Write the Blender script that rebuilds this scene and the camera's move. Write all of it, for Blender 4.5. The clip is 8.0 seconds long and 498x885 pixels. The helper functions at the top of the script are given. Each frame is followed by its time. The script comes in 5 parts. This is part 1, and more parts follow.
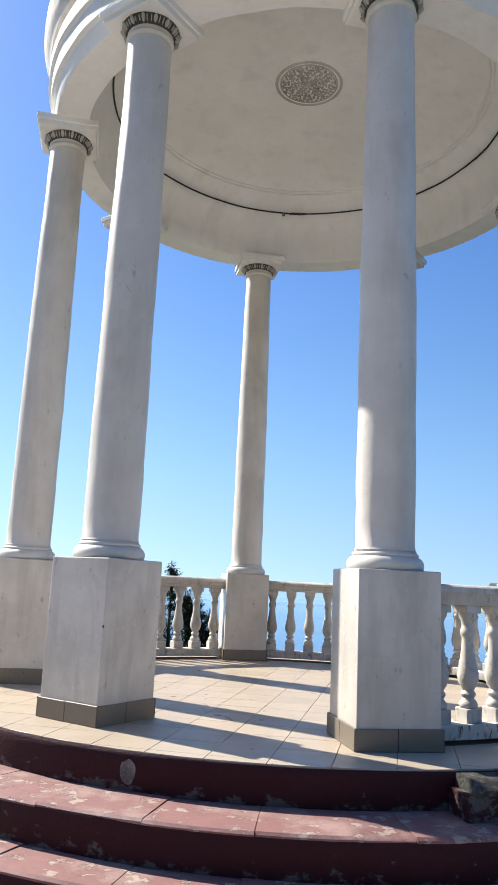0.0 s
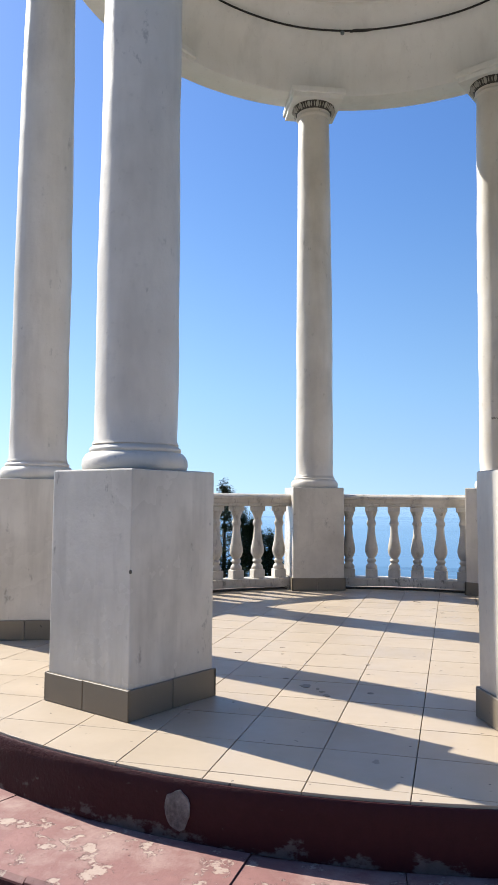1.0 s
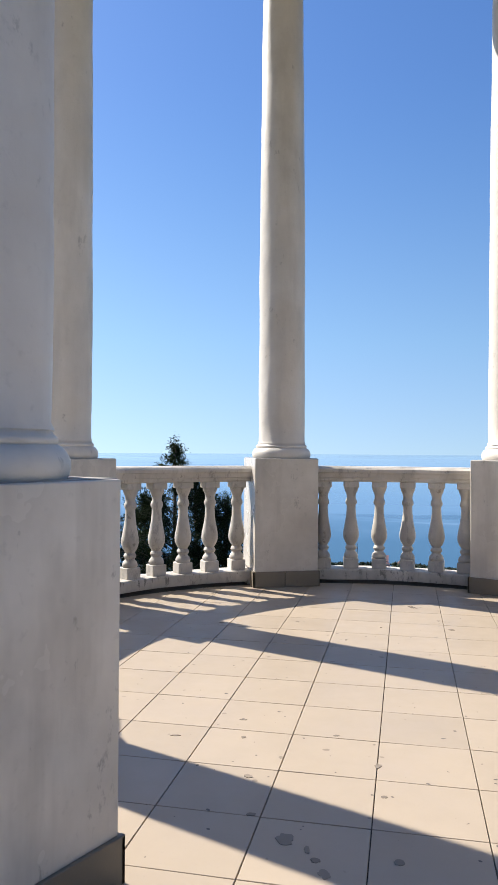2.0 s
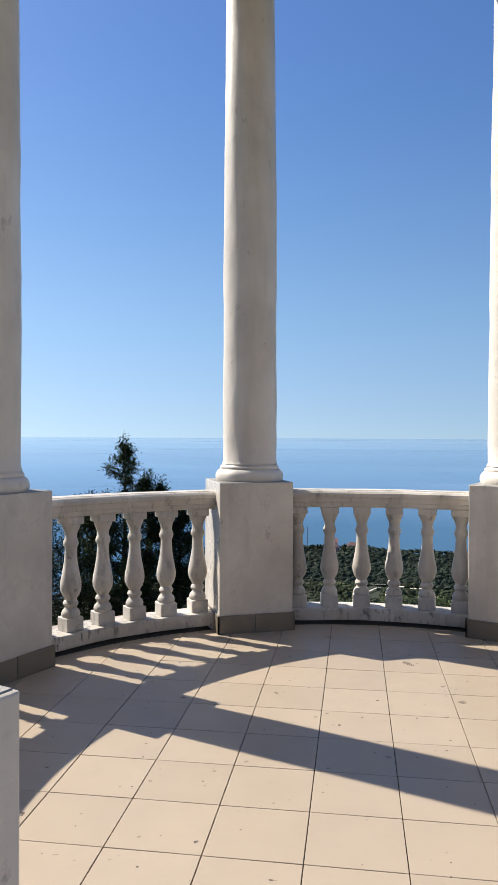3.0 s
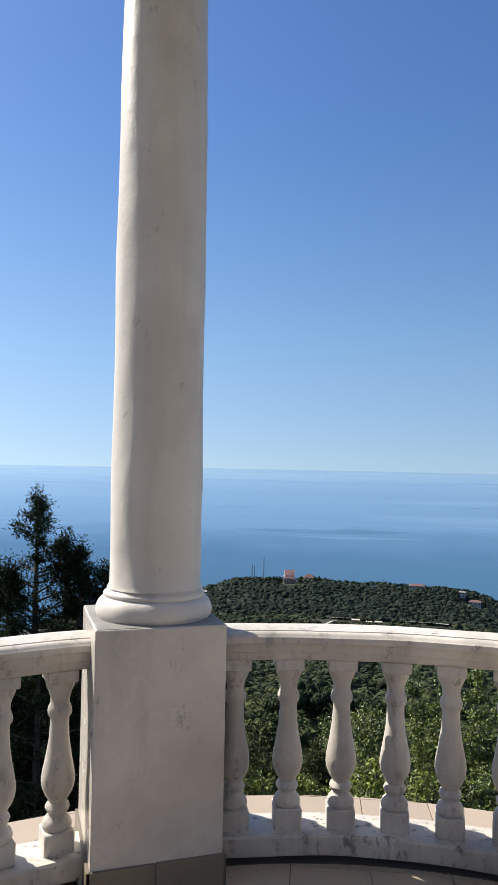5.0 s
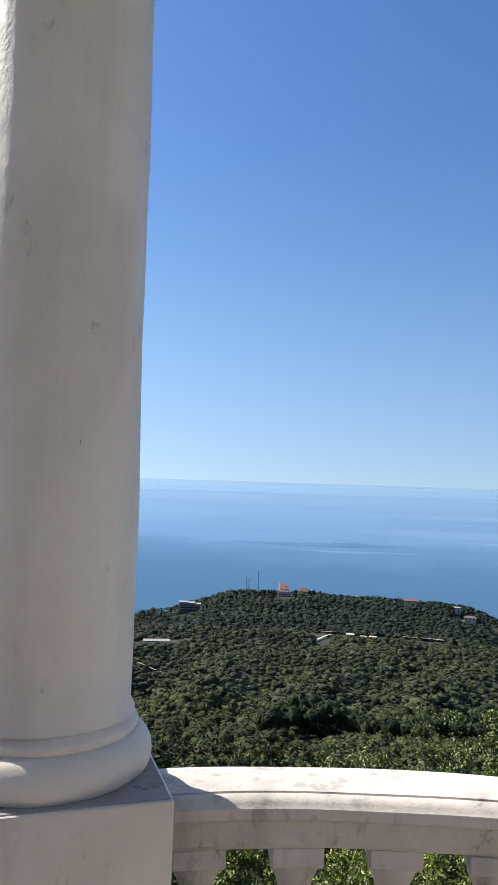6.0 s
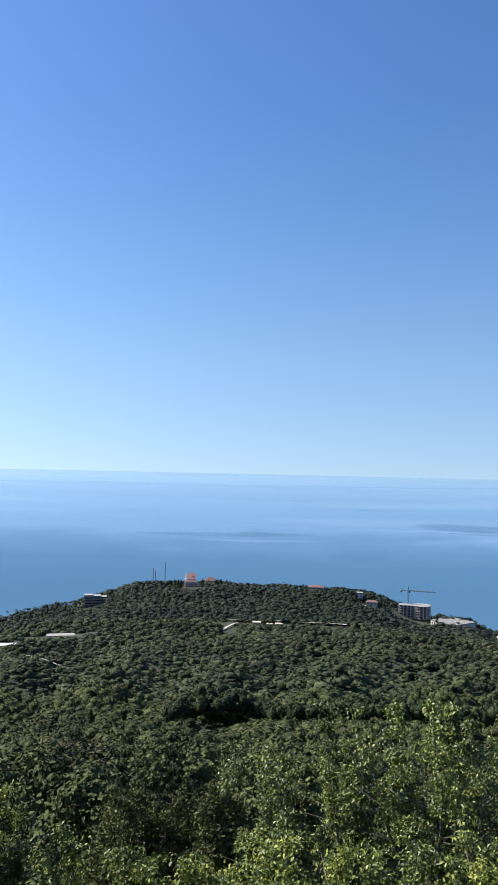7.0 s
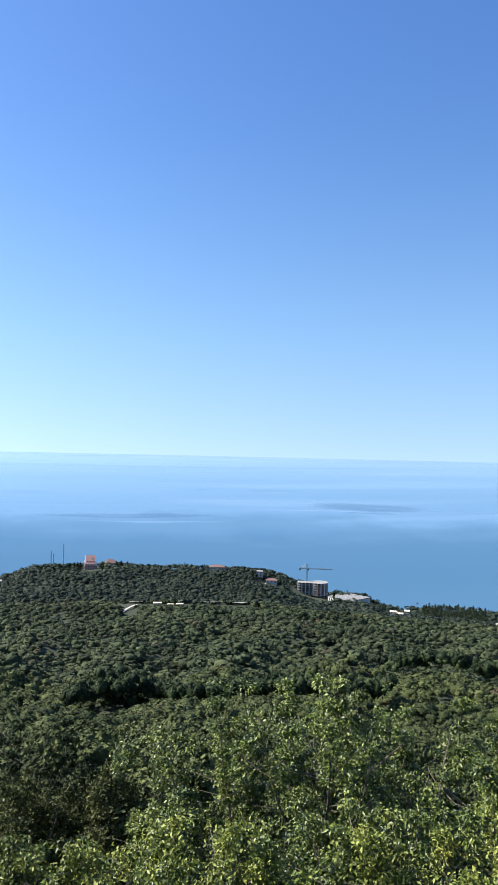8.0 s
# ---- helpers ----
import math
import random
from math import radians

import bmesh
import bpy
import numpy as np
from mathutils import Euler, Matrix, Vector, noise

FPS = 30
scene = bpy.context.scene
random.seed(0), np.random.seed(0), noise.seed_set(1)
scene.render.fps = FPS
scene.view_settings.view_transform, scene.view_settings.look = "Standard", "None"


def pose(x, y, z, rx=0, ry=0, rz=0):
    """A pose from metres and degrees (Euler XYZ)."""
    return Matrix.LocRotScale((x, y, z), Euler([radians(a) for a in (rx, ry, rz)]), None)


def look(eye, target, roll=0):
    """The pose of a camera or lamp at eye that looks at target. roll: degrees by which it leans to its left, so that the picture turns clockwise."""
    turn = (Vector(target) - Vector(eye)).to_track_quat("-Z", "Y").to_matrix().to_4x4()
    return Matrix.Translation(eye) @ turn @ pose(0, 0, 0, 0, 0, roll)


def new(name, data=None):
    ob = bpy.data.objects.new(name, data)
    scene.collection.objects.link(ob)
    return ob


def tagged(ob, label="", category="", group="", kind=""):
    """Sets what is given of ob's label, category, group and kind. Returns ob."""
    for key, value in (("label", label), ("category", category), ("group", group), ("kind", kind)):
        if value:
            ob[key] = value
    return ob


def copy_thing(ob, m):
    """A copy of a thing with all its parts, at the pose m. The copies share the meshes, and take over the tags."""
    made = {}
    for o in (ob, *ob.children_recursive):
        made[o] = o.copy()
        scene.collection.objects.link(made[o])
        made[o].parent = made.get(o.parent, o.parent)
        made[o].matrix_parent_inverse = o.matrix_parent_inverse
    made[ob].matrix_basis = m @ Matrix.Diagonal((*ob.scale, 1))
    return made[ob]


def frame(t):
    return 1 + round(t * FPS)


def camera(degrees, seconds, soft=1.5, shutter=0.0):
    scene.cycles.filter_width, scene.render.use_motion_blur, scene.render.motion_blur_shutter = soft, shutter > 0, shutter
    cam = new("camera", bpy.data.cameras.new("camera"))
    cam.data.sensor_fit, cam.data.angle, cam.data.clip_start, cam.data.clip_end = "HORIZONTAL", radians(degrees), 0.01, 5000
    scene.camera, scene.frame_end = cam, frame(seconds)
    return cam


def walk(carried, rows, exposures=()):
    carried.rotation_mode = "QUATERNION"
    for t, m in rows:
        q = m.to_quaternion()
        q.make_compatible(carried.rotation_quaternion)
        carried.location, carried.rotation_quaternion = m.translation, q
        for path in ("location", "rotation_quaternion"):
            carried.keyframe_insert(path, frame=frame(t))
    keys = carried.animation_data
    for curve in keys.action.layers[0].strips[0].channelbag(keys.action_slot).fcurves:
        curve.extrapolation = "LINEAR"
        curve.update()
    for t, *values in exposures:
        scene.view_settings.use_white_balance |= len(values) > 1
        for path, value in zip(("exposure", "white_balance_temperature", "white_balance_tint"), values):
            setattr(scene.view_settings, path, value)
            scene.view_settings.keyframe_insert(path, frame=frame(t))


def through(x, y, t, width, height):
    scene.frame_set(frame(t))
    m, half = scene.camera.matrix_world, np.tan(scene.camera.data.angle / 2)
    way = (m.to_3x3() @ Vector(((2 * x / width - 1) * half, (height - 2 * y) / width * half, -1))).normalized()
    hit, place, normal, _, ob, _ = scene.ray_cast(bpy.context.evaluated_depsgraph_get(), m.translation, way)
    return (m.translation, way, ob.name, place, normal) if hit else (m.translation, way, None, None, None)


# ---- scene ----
# ================= camera =================
cam = camera(37.1, 8.0)
PATH = [
    (0, (1.667, -8.362, 0.899), (1.261, -6.44, 1.275), 2.7),
    (0.5, (1.437, -7.553, 0.871), (0.979, -5.624, 1.135), 0.2),
    (1, (1.123, -6.708, 0.899), (0.596, -4.784, 1.053), 0.4),
    (1.5, (0.941, -5.906, 0.91), (0.442, -3.972, 1.005), 0.6),
    (2, (0.751, -5.165, 1.105), (0.338, -3.209, 1.121), 0.4),
    (3.3, (0.445, -4.105, 1.521), (0.196, -2.121, 1.489), 0.25),
    (3.5, (0.435, -3.943, 1.640), (0.212, -1.955, 1.603), 0.27),
    (4, (0.456, -3.457, 1.690), (0.311, -1.463, 1.653), 0.80),
    (4.5, (0.427, -2.840, 1.690), (0.290, -0.845, 1.673), 0.80),
    (4.7, (0.420, -2.590, 1.668), (0.262, -0.597, 1.700), 0.70),
    (5.8, (0.309, -0.942, 1.687), (0.132, 1.049, 1.766), 1.4),
    (6, (0.313, -0.698, 1.683), (0.152, 1.293, 1.773), 1.8),
    (6.2, (0.340, -0.475, 1.687), (0.214, 1.519, 1.777), 1.9),
    (6.4, (0.353, -0.245, 1.690), (0.267, 1.751, 1.781), 1.6),
    (6.5, (0.365, -0.138, 1.691), (0.301, 1.859, 1.778), 1.9),
    (7, (0.45, 0.055, 1.687), (0.541, 2.052, 1.757), 1.3),
    (7.5, (0.53, 0.105, 1.677), (0.781, 2.089, 1.727), 1.0),
    (8, (0.6, 0.135, 1.667), (0.955, 2.103, 1.691), 1.3),
]
EXPOSURE = [(0.0, 1.0, 6850, 7), (1.5, 0.87, 6850, 7), (2.2, 0.8, 6950, 9), (3.4, 0.58, 7050, 9), (4.6, 0.57, 7050, 9), (5.8, 0.74, 6950, 9), (6.5, 0.76, 6950, 9), (8.0, 1.12, 6850, 9)]
walk(cam, [(t, look(eye, target, roll)) for t, eye, target, roll in PATH], EXPOSURE)

# ================= sky and sun =================
SUN_SIDE, SUN_HEIGHT = 158.4, 41.5       # degrees from +x towards +y, and above the horizon
world = bpy.data.worlds.new("world")
scene.world = world
world.use_nodes = True
wn = world.node_tree
sky = wn.nodes.new("ShaderNodeTexSky")
sky.sky_type, sky.sun_disc = "NISHITA", False
sky.sun_elevation, sky.sun_rotation = radians(SUN_HEIGHT), radians(90 - SUN_SIDE)
sky.altitude, sky.air_density, sky.dust_density, sky.ozone_density = 200, 1.0, 0.6, 5.0
geo = wn.nodes.new("ShaderNodeTexCoord")
lift = wn.nodes.new("ShaderNodeVectorMath")       # the haze lies deep over the sea, so the sky pales early
lift.operation = "MULTIPLY_ADD"
lift.inputs[1].default_value = (1, 1, 0.63)
lift.inputs[2].default_value = (0, 0, 0.098)
wn.links.new(geo.outputs["Generated"], lift.inputs[0])
wn.links.new(lift.outputs[0], sky.inputs["Vector"])
tone = wn.nodes.new("ShaderNodeHueSaturation")
rise = wn.nodes.new("ShaderNodeSeparateXYZ")      # thin haze: paler towards the horizon all round
wn.links.new(geo.outputs["Generated"], rise.inputs[0])
haze = wn.nodes.new("ShaderNodeMapRange")
haze.interpolation_type = "SMOOTHSTEP"
haze.inputs["From Min"].default_value, haze.inputs["From Max"].default_value = 0.0, 0.46
haze.inputs["To Min"].default_value, haze.inputs["To Max"].default_value = 1.08, 1.19
wn.links.new(rise.outputs["Z"], haze.inputs["Value"])
wn.links.new(haze.outputs[0], tone.inputs["Saturation"])
cool = wn.nodes.new("ShaderNodeValToRGB")
for e, (at, value) in zip([cool.color_ramp.elements[0], cool.color_ramp.elements.new(0.14), cool.color_ramp.elements[-1]], [(0.0, 0.512), (0.14, 0.503), (0.45, 0.510)]):
    e.position, e.color = at, (value, value, value, 1)
wn.links.new(rise.outputs["Z"], cool.inputs[0])
wn.links.new(cool.outputs[0], tone.inputs["Hue"])
wn.links.new(sky.outputs[0], tone.inputs["Color"])
wn.links.new(tone.outputs[0], wn.nodes["Background"].inputs[0])
wn.nodes["Background"].inputs[1].default_value = 0.093

sun = new("sun", bpy.data.lights.new("sun", "SUN"))
sun.data.energy, sun.data.angle, sun.data.color = 5.0, radians(0.53), (1.0, 0.965, 0.92)
sa, sh = radians(SUN_SIDE), radians(SUN_HEIGHT)
sun.matrix_world = look((30 * math.cos(sa) * math.cos(sh), 30 * math.sin(sa) * math.cos(sh), 30 * math.sin(sh)), (0, 0, 0))


# ================= materials =================
def material(name, build):
    m = bpy.data.materials.new(name)
    m.use_nodes = True
    nt = m.node_tree
    build(nt, nt.nodes["Principled BSDF"])
    return m


def node(nt, kind, **values):
    n = nt.nodes.new(kind)
    for key, value in values.items():
        n.inputs[key.replace("_", " ")].default_value = value
    return n


def noise_of(nt, scale, detail=4.0, rough=0.55, stretch=None, kind="Position", shift=0.0, warp=0.0):
    co = nt.nodes.new("ShaderNodeNewGeometry" if kind == "Position" else "ShaderNodeTexCoord")
    n = node(nt, "ShaderNodeTexNoise", Scale=scale, Detail=detail, Roughness=rough, Distortion=warp)
    mp = node(nt, "ShaderNodeMapping")
    mp.inputs["Scale"].default_value = stretch or (1, 1, 1)
    mp.inputs["Location"].default_value = (shift, shift * 0.7, shift * 0.3)
    nt.links.new(co.outputs[kind], mp.inputs["Vector"])
    nt.links.new(mp.outputs[0], n.inputs["Vector"])
    return n.outputs["Fac"]


def ramp(nt, source, *stops):
    r = nt.nodes.new("ShaderNodeValToRGB")
    els = r.color_ramp.elements
    while len(els) < len(stops):
        els.new(0.5)
    for e, (at, value) in zip(els, stops):
        e.position = at
        e.color = (value, value, value, 1) if isinstance(value, (int, float)) else (*value, 1)
    nt.links.new(source, r.inputs[0])
    return r.outputs[0]


def mix(nt, factor, a, b, how="MIX"):
    m = nt.nodes.new("ShaderNodeMix")
    m.data_type, m.blend_type = "RGBA", how
    for socket, value in ((m.inputs["Factor"], factor), (m.inputs[6], a), (m.inputs[7], b)):
        if isinstance(value, bpy.types.NodeSocket):
            nt.links.new(value, socket)
        else:
            socket.default_value = value if isinstance(value, (int, float)) else (*value, 1)
    return m.outputs[2]


def bump(nt, bsdf, height, strength, distance=0.01):
    b = node(nt, "ShaderNodeBump", Strength=strength, Distance=distance)
    nt.links.new(height, b.inputs["Height"])
    nt.links.new(b.outputs[0], bsdf.inputs["Normal"])
    return b


def plaster(base, stain, rough, lumps, grime=0.35, smudge=0.4, spread=0.0):
    def build(nt, p):
        big = noise_of(nt, 1.6, 5, 0.6)
        fine = noise_of(nt, 26, 5, 0.65)
        streak = noise_of(nt, 7, 4, 0.6, (1, 1, 0.12))
        c = mix(nt, ramp(nt, big, (0.35, 0.0), (0.75, grime)), base, stain)
        c = mix(nt, ramp(nt, streak, (0.52, 0.0), (0.8, grime * 0.8)), c, stain)
        c = mix(nt, ramp(nt, fine, (0.60, 0.0), (0.72, 0.16)), c, tuple(v * 0.55 for v in stain))
        marks = noise_of(nt, 11, 6, 0.72, (1, 1, 0.55), "Position", 7.3)
        c = mix(nt, ramp(nt, marks, (0.635 - spread, 0.0), (0.70 - spread, smudge)), c, tuple(v * 0.42 for v in stain))
        smear = noise_of(nt, 3.2, 4, 0.6, (1, 1, 0.35), "Position", 21.0)
        c = mix(nt, ramp(nt, smear, (0.54, 0.0), (0.74, 0.5 * grime)), c, tuple(v * 0.6 for v in stain))
        nt.links.new(c, p.inputs["Base Color"])
        nt.links.new(ramp(nt, big, (0.3, rough - 0.08), (0.8, rough + 0.12)), p.inputs["Roughness"])
        h = mix(nt, 0.22, noise_of(nt, 6, 3, 0.5), noise_of(nt, 55, 4, 0.6))
        if rough < 0.35:      # brush strokes left in the gloss paint
            h = mix(nt, 0.45, h, noise_of(nt, 9, 3, 0.5, (1, 1, 0.07), "Position", 2.2))
        bump(nt, p, h, lumps, 0.02)
    return build


WHITE = material("white_plaster", plaster((0.70, 0.648, 0.578), (0.47, 0.425, 0.37), 0.5, 0.36, 0.6, 0.42, 0.0))
PAINT = material("white_gloss_paint", plaster((0.68, 0.630, 0.562), (0.42, 0.38, 0.33), 0.27, 0.32, 0.95, 0.5, 0.012))


def drip_stained(nt, p, most=0.9, dirty=1.0):
    plaster((0.66, 0.612, 0.55), (0.30, 0.270, 0.232), 0.6, 0.45, 0.95 * dirty, 0.6, 0.02)(nt, p)
    under = p.inputs["Base Color"].links[0].from_socket
    drips = noise_of(nt, 22, 5, 0.7, (1, 1, 0.4), "Position", 12.0)
    zone = noise_of(nt, 4, 3, 0.5, (1, 1, 0.2), "Position", 5.5)
    both = node(nt, "ShaderNodeMath")
    both.operation = "MULTIPLY"
    nt.links.new(ramp(nt, drips, (0.54, 0.0), (0.62, most)), both.inputs[0])
    nt.links.new(ramp(nt, zone, (0.38, 0.15), (0.58, 1.0)), both.inputs[1])
    nt.links.new(mix(nt, both.outputs[0], under, (0.040, 0.036, 0.031)), p.inputs["Base Color"])


PLINTH = material("drip_stained_white_paint", drip_stained)
RAIL = material("weathered_white_paint", lambda nt, p: drip_stained(nt, p, 0.32, 0.9))
LEDGE = material("soot_stained_ledge", plaster((0.36, 0.345, 0.32), (0.13, 0.12, 0.108), 0.7, 0.5, 0.95, 0.7, 0.04))
VAULT = material("grey_white_limewash", plaster((0.82, 0.805, 0.785), (0.64, 0.62, 0.59), 0.7, 0.18, 0.45, 0.2))
STUCCO = material("old_stucco_ornament", plaster((0.52, 0.49, 0.44), (0.26, 0.235, 0.205), 0.75, 0.4, 0.6, 0.4))
RECESSDARK = material("near_black_recess_stucco", plaster((0.085, 0.078, 0.068), (0.04, 0.036, 0.03), 0.9, 0.4, 0.6, 0.4))


def tile_build(base, spread, rough):
    def build(nt, p):
        info = nt.nodes.new("ShaderNodeObjectInfo")
        c = mix(nt, info.outputs["Random"], base, tuple(v * (1 - spread) for v in base))
        cloud = noise_of(nt, 5, 4, 0.6)
        c = mix(nt, ramp(nt, cloud, (0.4, 0.0), (0.8, 0.22)), c, tuple(v * 0.72 for v in base))
        spots = noise_of(nt, 13, 2, 0.45, None, "Position", 3.1)
        c = mix(nt, ramp(nt, spots, (0.725, 0.0), (0.745, 0.6)), c, (0.16, 0.13, 0.10))
        specks = noise_of(nt, 34, 1, 0.4, None, "Position", 8.7)
        c = mix(nt, ramp(nt, specks, (0.775, 0.0), (0.79, 0.85)), c, (0.06, 0.05, 0.045))
        dust = noise_of(nt, 120, 2, 0.5)
        c = mix(nt, ramp(nt, dust, (0.66, 0.0), (0.76, 0.25)), c, (0.30, 0.25, 0.20))
        nt.links.new(c, p.inputs["Base Color"])
        nt.links.new(ramp(nt, noise_of(nt, 3.5, 4, 0.6), (0.35, rough), (0.75, rough + 0.22)), p.inputs["Roughness"])
        p.inputs["Specular IOR Level"].default_value = 0.34
        bump(nt, p, noise_of(nt, 60, 3, 0.5), 0.02, 0.005)
    return build


TILE = material("beige_ceramic_tile", tile_build((0.437, 0.355, 0.268), 0.08, 0.34))
STAIN = material("dried_stain", tile_build((0.275, 0.225, 0.172), 0.25, 0.42))
SKIRT = material("taupe_ceramic_tile", tile_build((0.205, 0.172, 0.130), 0.12, 0.34))
GROUT = material("dark_grout", tile_build((0.105, 0.085, 0.068), 0.0, 0.8))


def red_paint(nt, p):
    wear = noise_of(nt, 9, 9, 0.70, (1, 1, 1.6))
    fine = noise_of(nt, 60, 5, 0.65)
    cloud = noise_of(nt, 3.0, 6, 0.7)
    c = mix(nt, ramp(nt, cloud, (0.32, 0.0), (0.70, 1.0)), (0.250, 0.118, 0.106), (0.150, 0.062, 0.057))
    c = mix(nt, ramp(nt, cloud, (0.48, 0.0), (0.64, 0.65)), c, (0.38, 0.26, 0.225))
    c = mix(nt, ramp(nt, wear, (0.56, 0.0), (0.60, 0.7)), c, mix(nt, fine, (0.50, 0.43, 0.35), (0.32, 0.235, 0.19)))
    c = mix(nt, ramp(nt, wear, (0.552, 0.0), (0.560, 0.6), (0.572, 0.0)), c, (0.10, 0.05, 0.045))
    c = mix(nt, ramp(nt, fine, (0.62, 0.0), (0.72, 0.5)), c, (0.10, 0.045, 0.042))
    nt.links.new(c, p.inputs["Base Color"])
    p.inputs["Roughness"].default_value = 0.7
    h = mix(nt, 0.4, ramp(nt, wear, (0.555, 1.0), (0.575, 0.0)), fine)
    bump(nt, p, h, 0.6, 0.008)


RED = material("worn_red_floor_paint", red_paint)


def red_riser(nt, p):
    wear = noise_of(nt, 9.0, 7, 0.68, (1, 1, 1.5), "Position", 5.0)
    fine = noise_of(nt, 30, 5, 0.65)
    sep = nt.nodes.new("ShaderNodeSeparateXYZ")
    co = nt.nodes.new("ShaderNodeTexCoord")
    nt.links.new(co.outputs["Object"], sep.inputs[0])
    foot = ramp(nt, sep.outputs["Z"], (0.0, 0.16), (0.075, 0.0))
    add = nt.nodes.new("ShaderNodeMath")
    nt.links.new(wear, add.inputs[0])
    nt.links.new(foot, add.inputs[1])
    c = mix(nt, fine, (0.050, 0.009, 0.012), (0.026, 0.005, 0.007))
    c = mix(nt, ramp(nt, add.outputs[0], (0.63, 0.0), (0.70, 0.75)), c, mix(nt, fine, (0.17, 0.165, 0.155), (0.06, 0.055, 0.05)))
    nt.links.new(c, p.inputs["Base Color"])
    p.inputs["Roughness"].default_value, p.inputs["Specular IOR Level"].default_value = 0.6, 0.2
    bump(nt, p, mix(nt, 0.6, wear, noise_of(nt, 70, 4, 0.6)), 0.5, 0.012)


RISER = material("dark_red_painted_riser", red_riser)


def rough_concrete(nt, p):
    n = noise_of(nt, 12, 7, 0.7)
    c = ramp(nt, n, (0.35, (0.10, 0.088, 0.08)), (0.5, (0.22, 0.20, 0.18)), (0.68, (0.42, 0.39, 0.35)))
    nt.links.new(c, p.inputs["Base Color"])
    p.inputs["Roughness"].default_value = 0.9
    bump(nt, p, mix(nt, 0.5, n, noise_of(nt, 60, 5, 0.7)), 0.9, 0.02)


CONCRETE = material("weathered_concrete", rough_concrete)


# pitted dark concrete, with the pedestal's shadow put into the colour
def dark_concrete(nt, p):
    n = noise_of(nt, 16, 8, 0.75)
    c = ramp(nt, n, (0.38, (0.018, 0.016, 0.015)), (0.52, (0.065, 0.060, 0.054)), (0.66, (0.17, 0.16, 0.145)))
    c = mix(nt, ramp(nt, noise_of(nt, 5, 4, 0.6, None, "Position", 4.0), (0.52, 0.0), (0.62, 0.6)), c, (0.030, 0.034, 0.022))
    nt.links.new(c, p.inputs["Base Color"])
    p.inputs["Roughness"].default_value = 0.92
    bump(nt, p, mix(nt, 0.5, n, noise_of(nt, 70, 5, 0.7)), 1.0, 0.03)


KERBSTONE = material("shade_darkened_concrete", dark_concrete)


# pale colour for the added bounce ground behind the steps
def bounce_gravel(nt, p):
    n = noise_of(nt, 0.8, 6, 0.65)
    c = ramp(nt, n, (0.3, (0.33, 0.315, 0.29)), (0.7, (0.45, 0.43, 0.40)))
    nt.links.new(mix(nt, ramp(nt, noise_of(nt, 40, 4, 0.7), (0.4, 0.0), (0.7, 0.5)), c, (0.24, 0.21, 0.18)), p.inputs["Base Color"])
    p.inputs["Roughness"].default_value = 0.95
    bump(nt, p, noise_of(nt, 60, 4, 0.7), 0.6, 0.02)


BOUNCEGRAVEL = material("pale_bounce_gravel", bounce_gravel)


def soil(nt, p):
    n = noise_of(nt, 0.35, 8, 0.65)
    c = ramp(nt, n, (0.35, (0.013, 0.020, 0.007)), (0.55, (0.022, 0.031, 0.011)), (0.78, (0.036, 0.042, 0.018)))
    nt.links.new(c, p.inputs["Base Color"])
    p.inputs["Roughness"].default_value = 0.95
    bump(nt, p, noise_of(nt, 3, 6, 0.7), 0.6, 0.1)


SOIL = material("scrub_soil", soil)


def sea_patch(nt, bearing, d, across, deep, warp):
    """A mask over the water: an ellipse at that bearing and distance, its edge frayed."""
    g = nt.nodes.new("ShaderNodeNewGeometry")
    n = node(nt, "ShaderNodeTexNoise", Scale=0.004, Detail=4.0, Roughness=0.6)
    nt.links.new(g.outputs["Position"], n.inputs["Vector"])
    sway = nt.nodes.new("ShaderNodeVectorMath")
    sway.operation = "MULTIPLY_ADD"
    sway.inputs[1].default_value = (warp, warp, 0)
    nt.links.new(n.outputs["Color"], sway.inputs[0])
    nt.links.new(g.outputs["Position"], sway.inputs[2])
    mp = nt.nodes.new("ShaderNodeMapping")
    mp.vector_type = "TEXTURE"
    b = radians(bearing)
    mp.inputs["Location"].default_value = (0.5 + d * math.sin(b) + warp / 2, d * math.cos(b) + warp / 2, 0)
    mp.inputs["Rotation"].default_value = (0, 0, -b)
    mp.inputs["Scale"].default_value = (across, deep, 100000)
    nt.links.new(sway.outputs[0], mp.inputs["Vector"])
    size = nt.nodes.new("ShaderNodeVectorMath")
    size.operation = "LENGTH"
    nt.links.new(mp.outputs[0], size.inputs[0])
    return size.outputs["Value"]


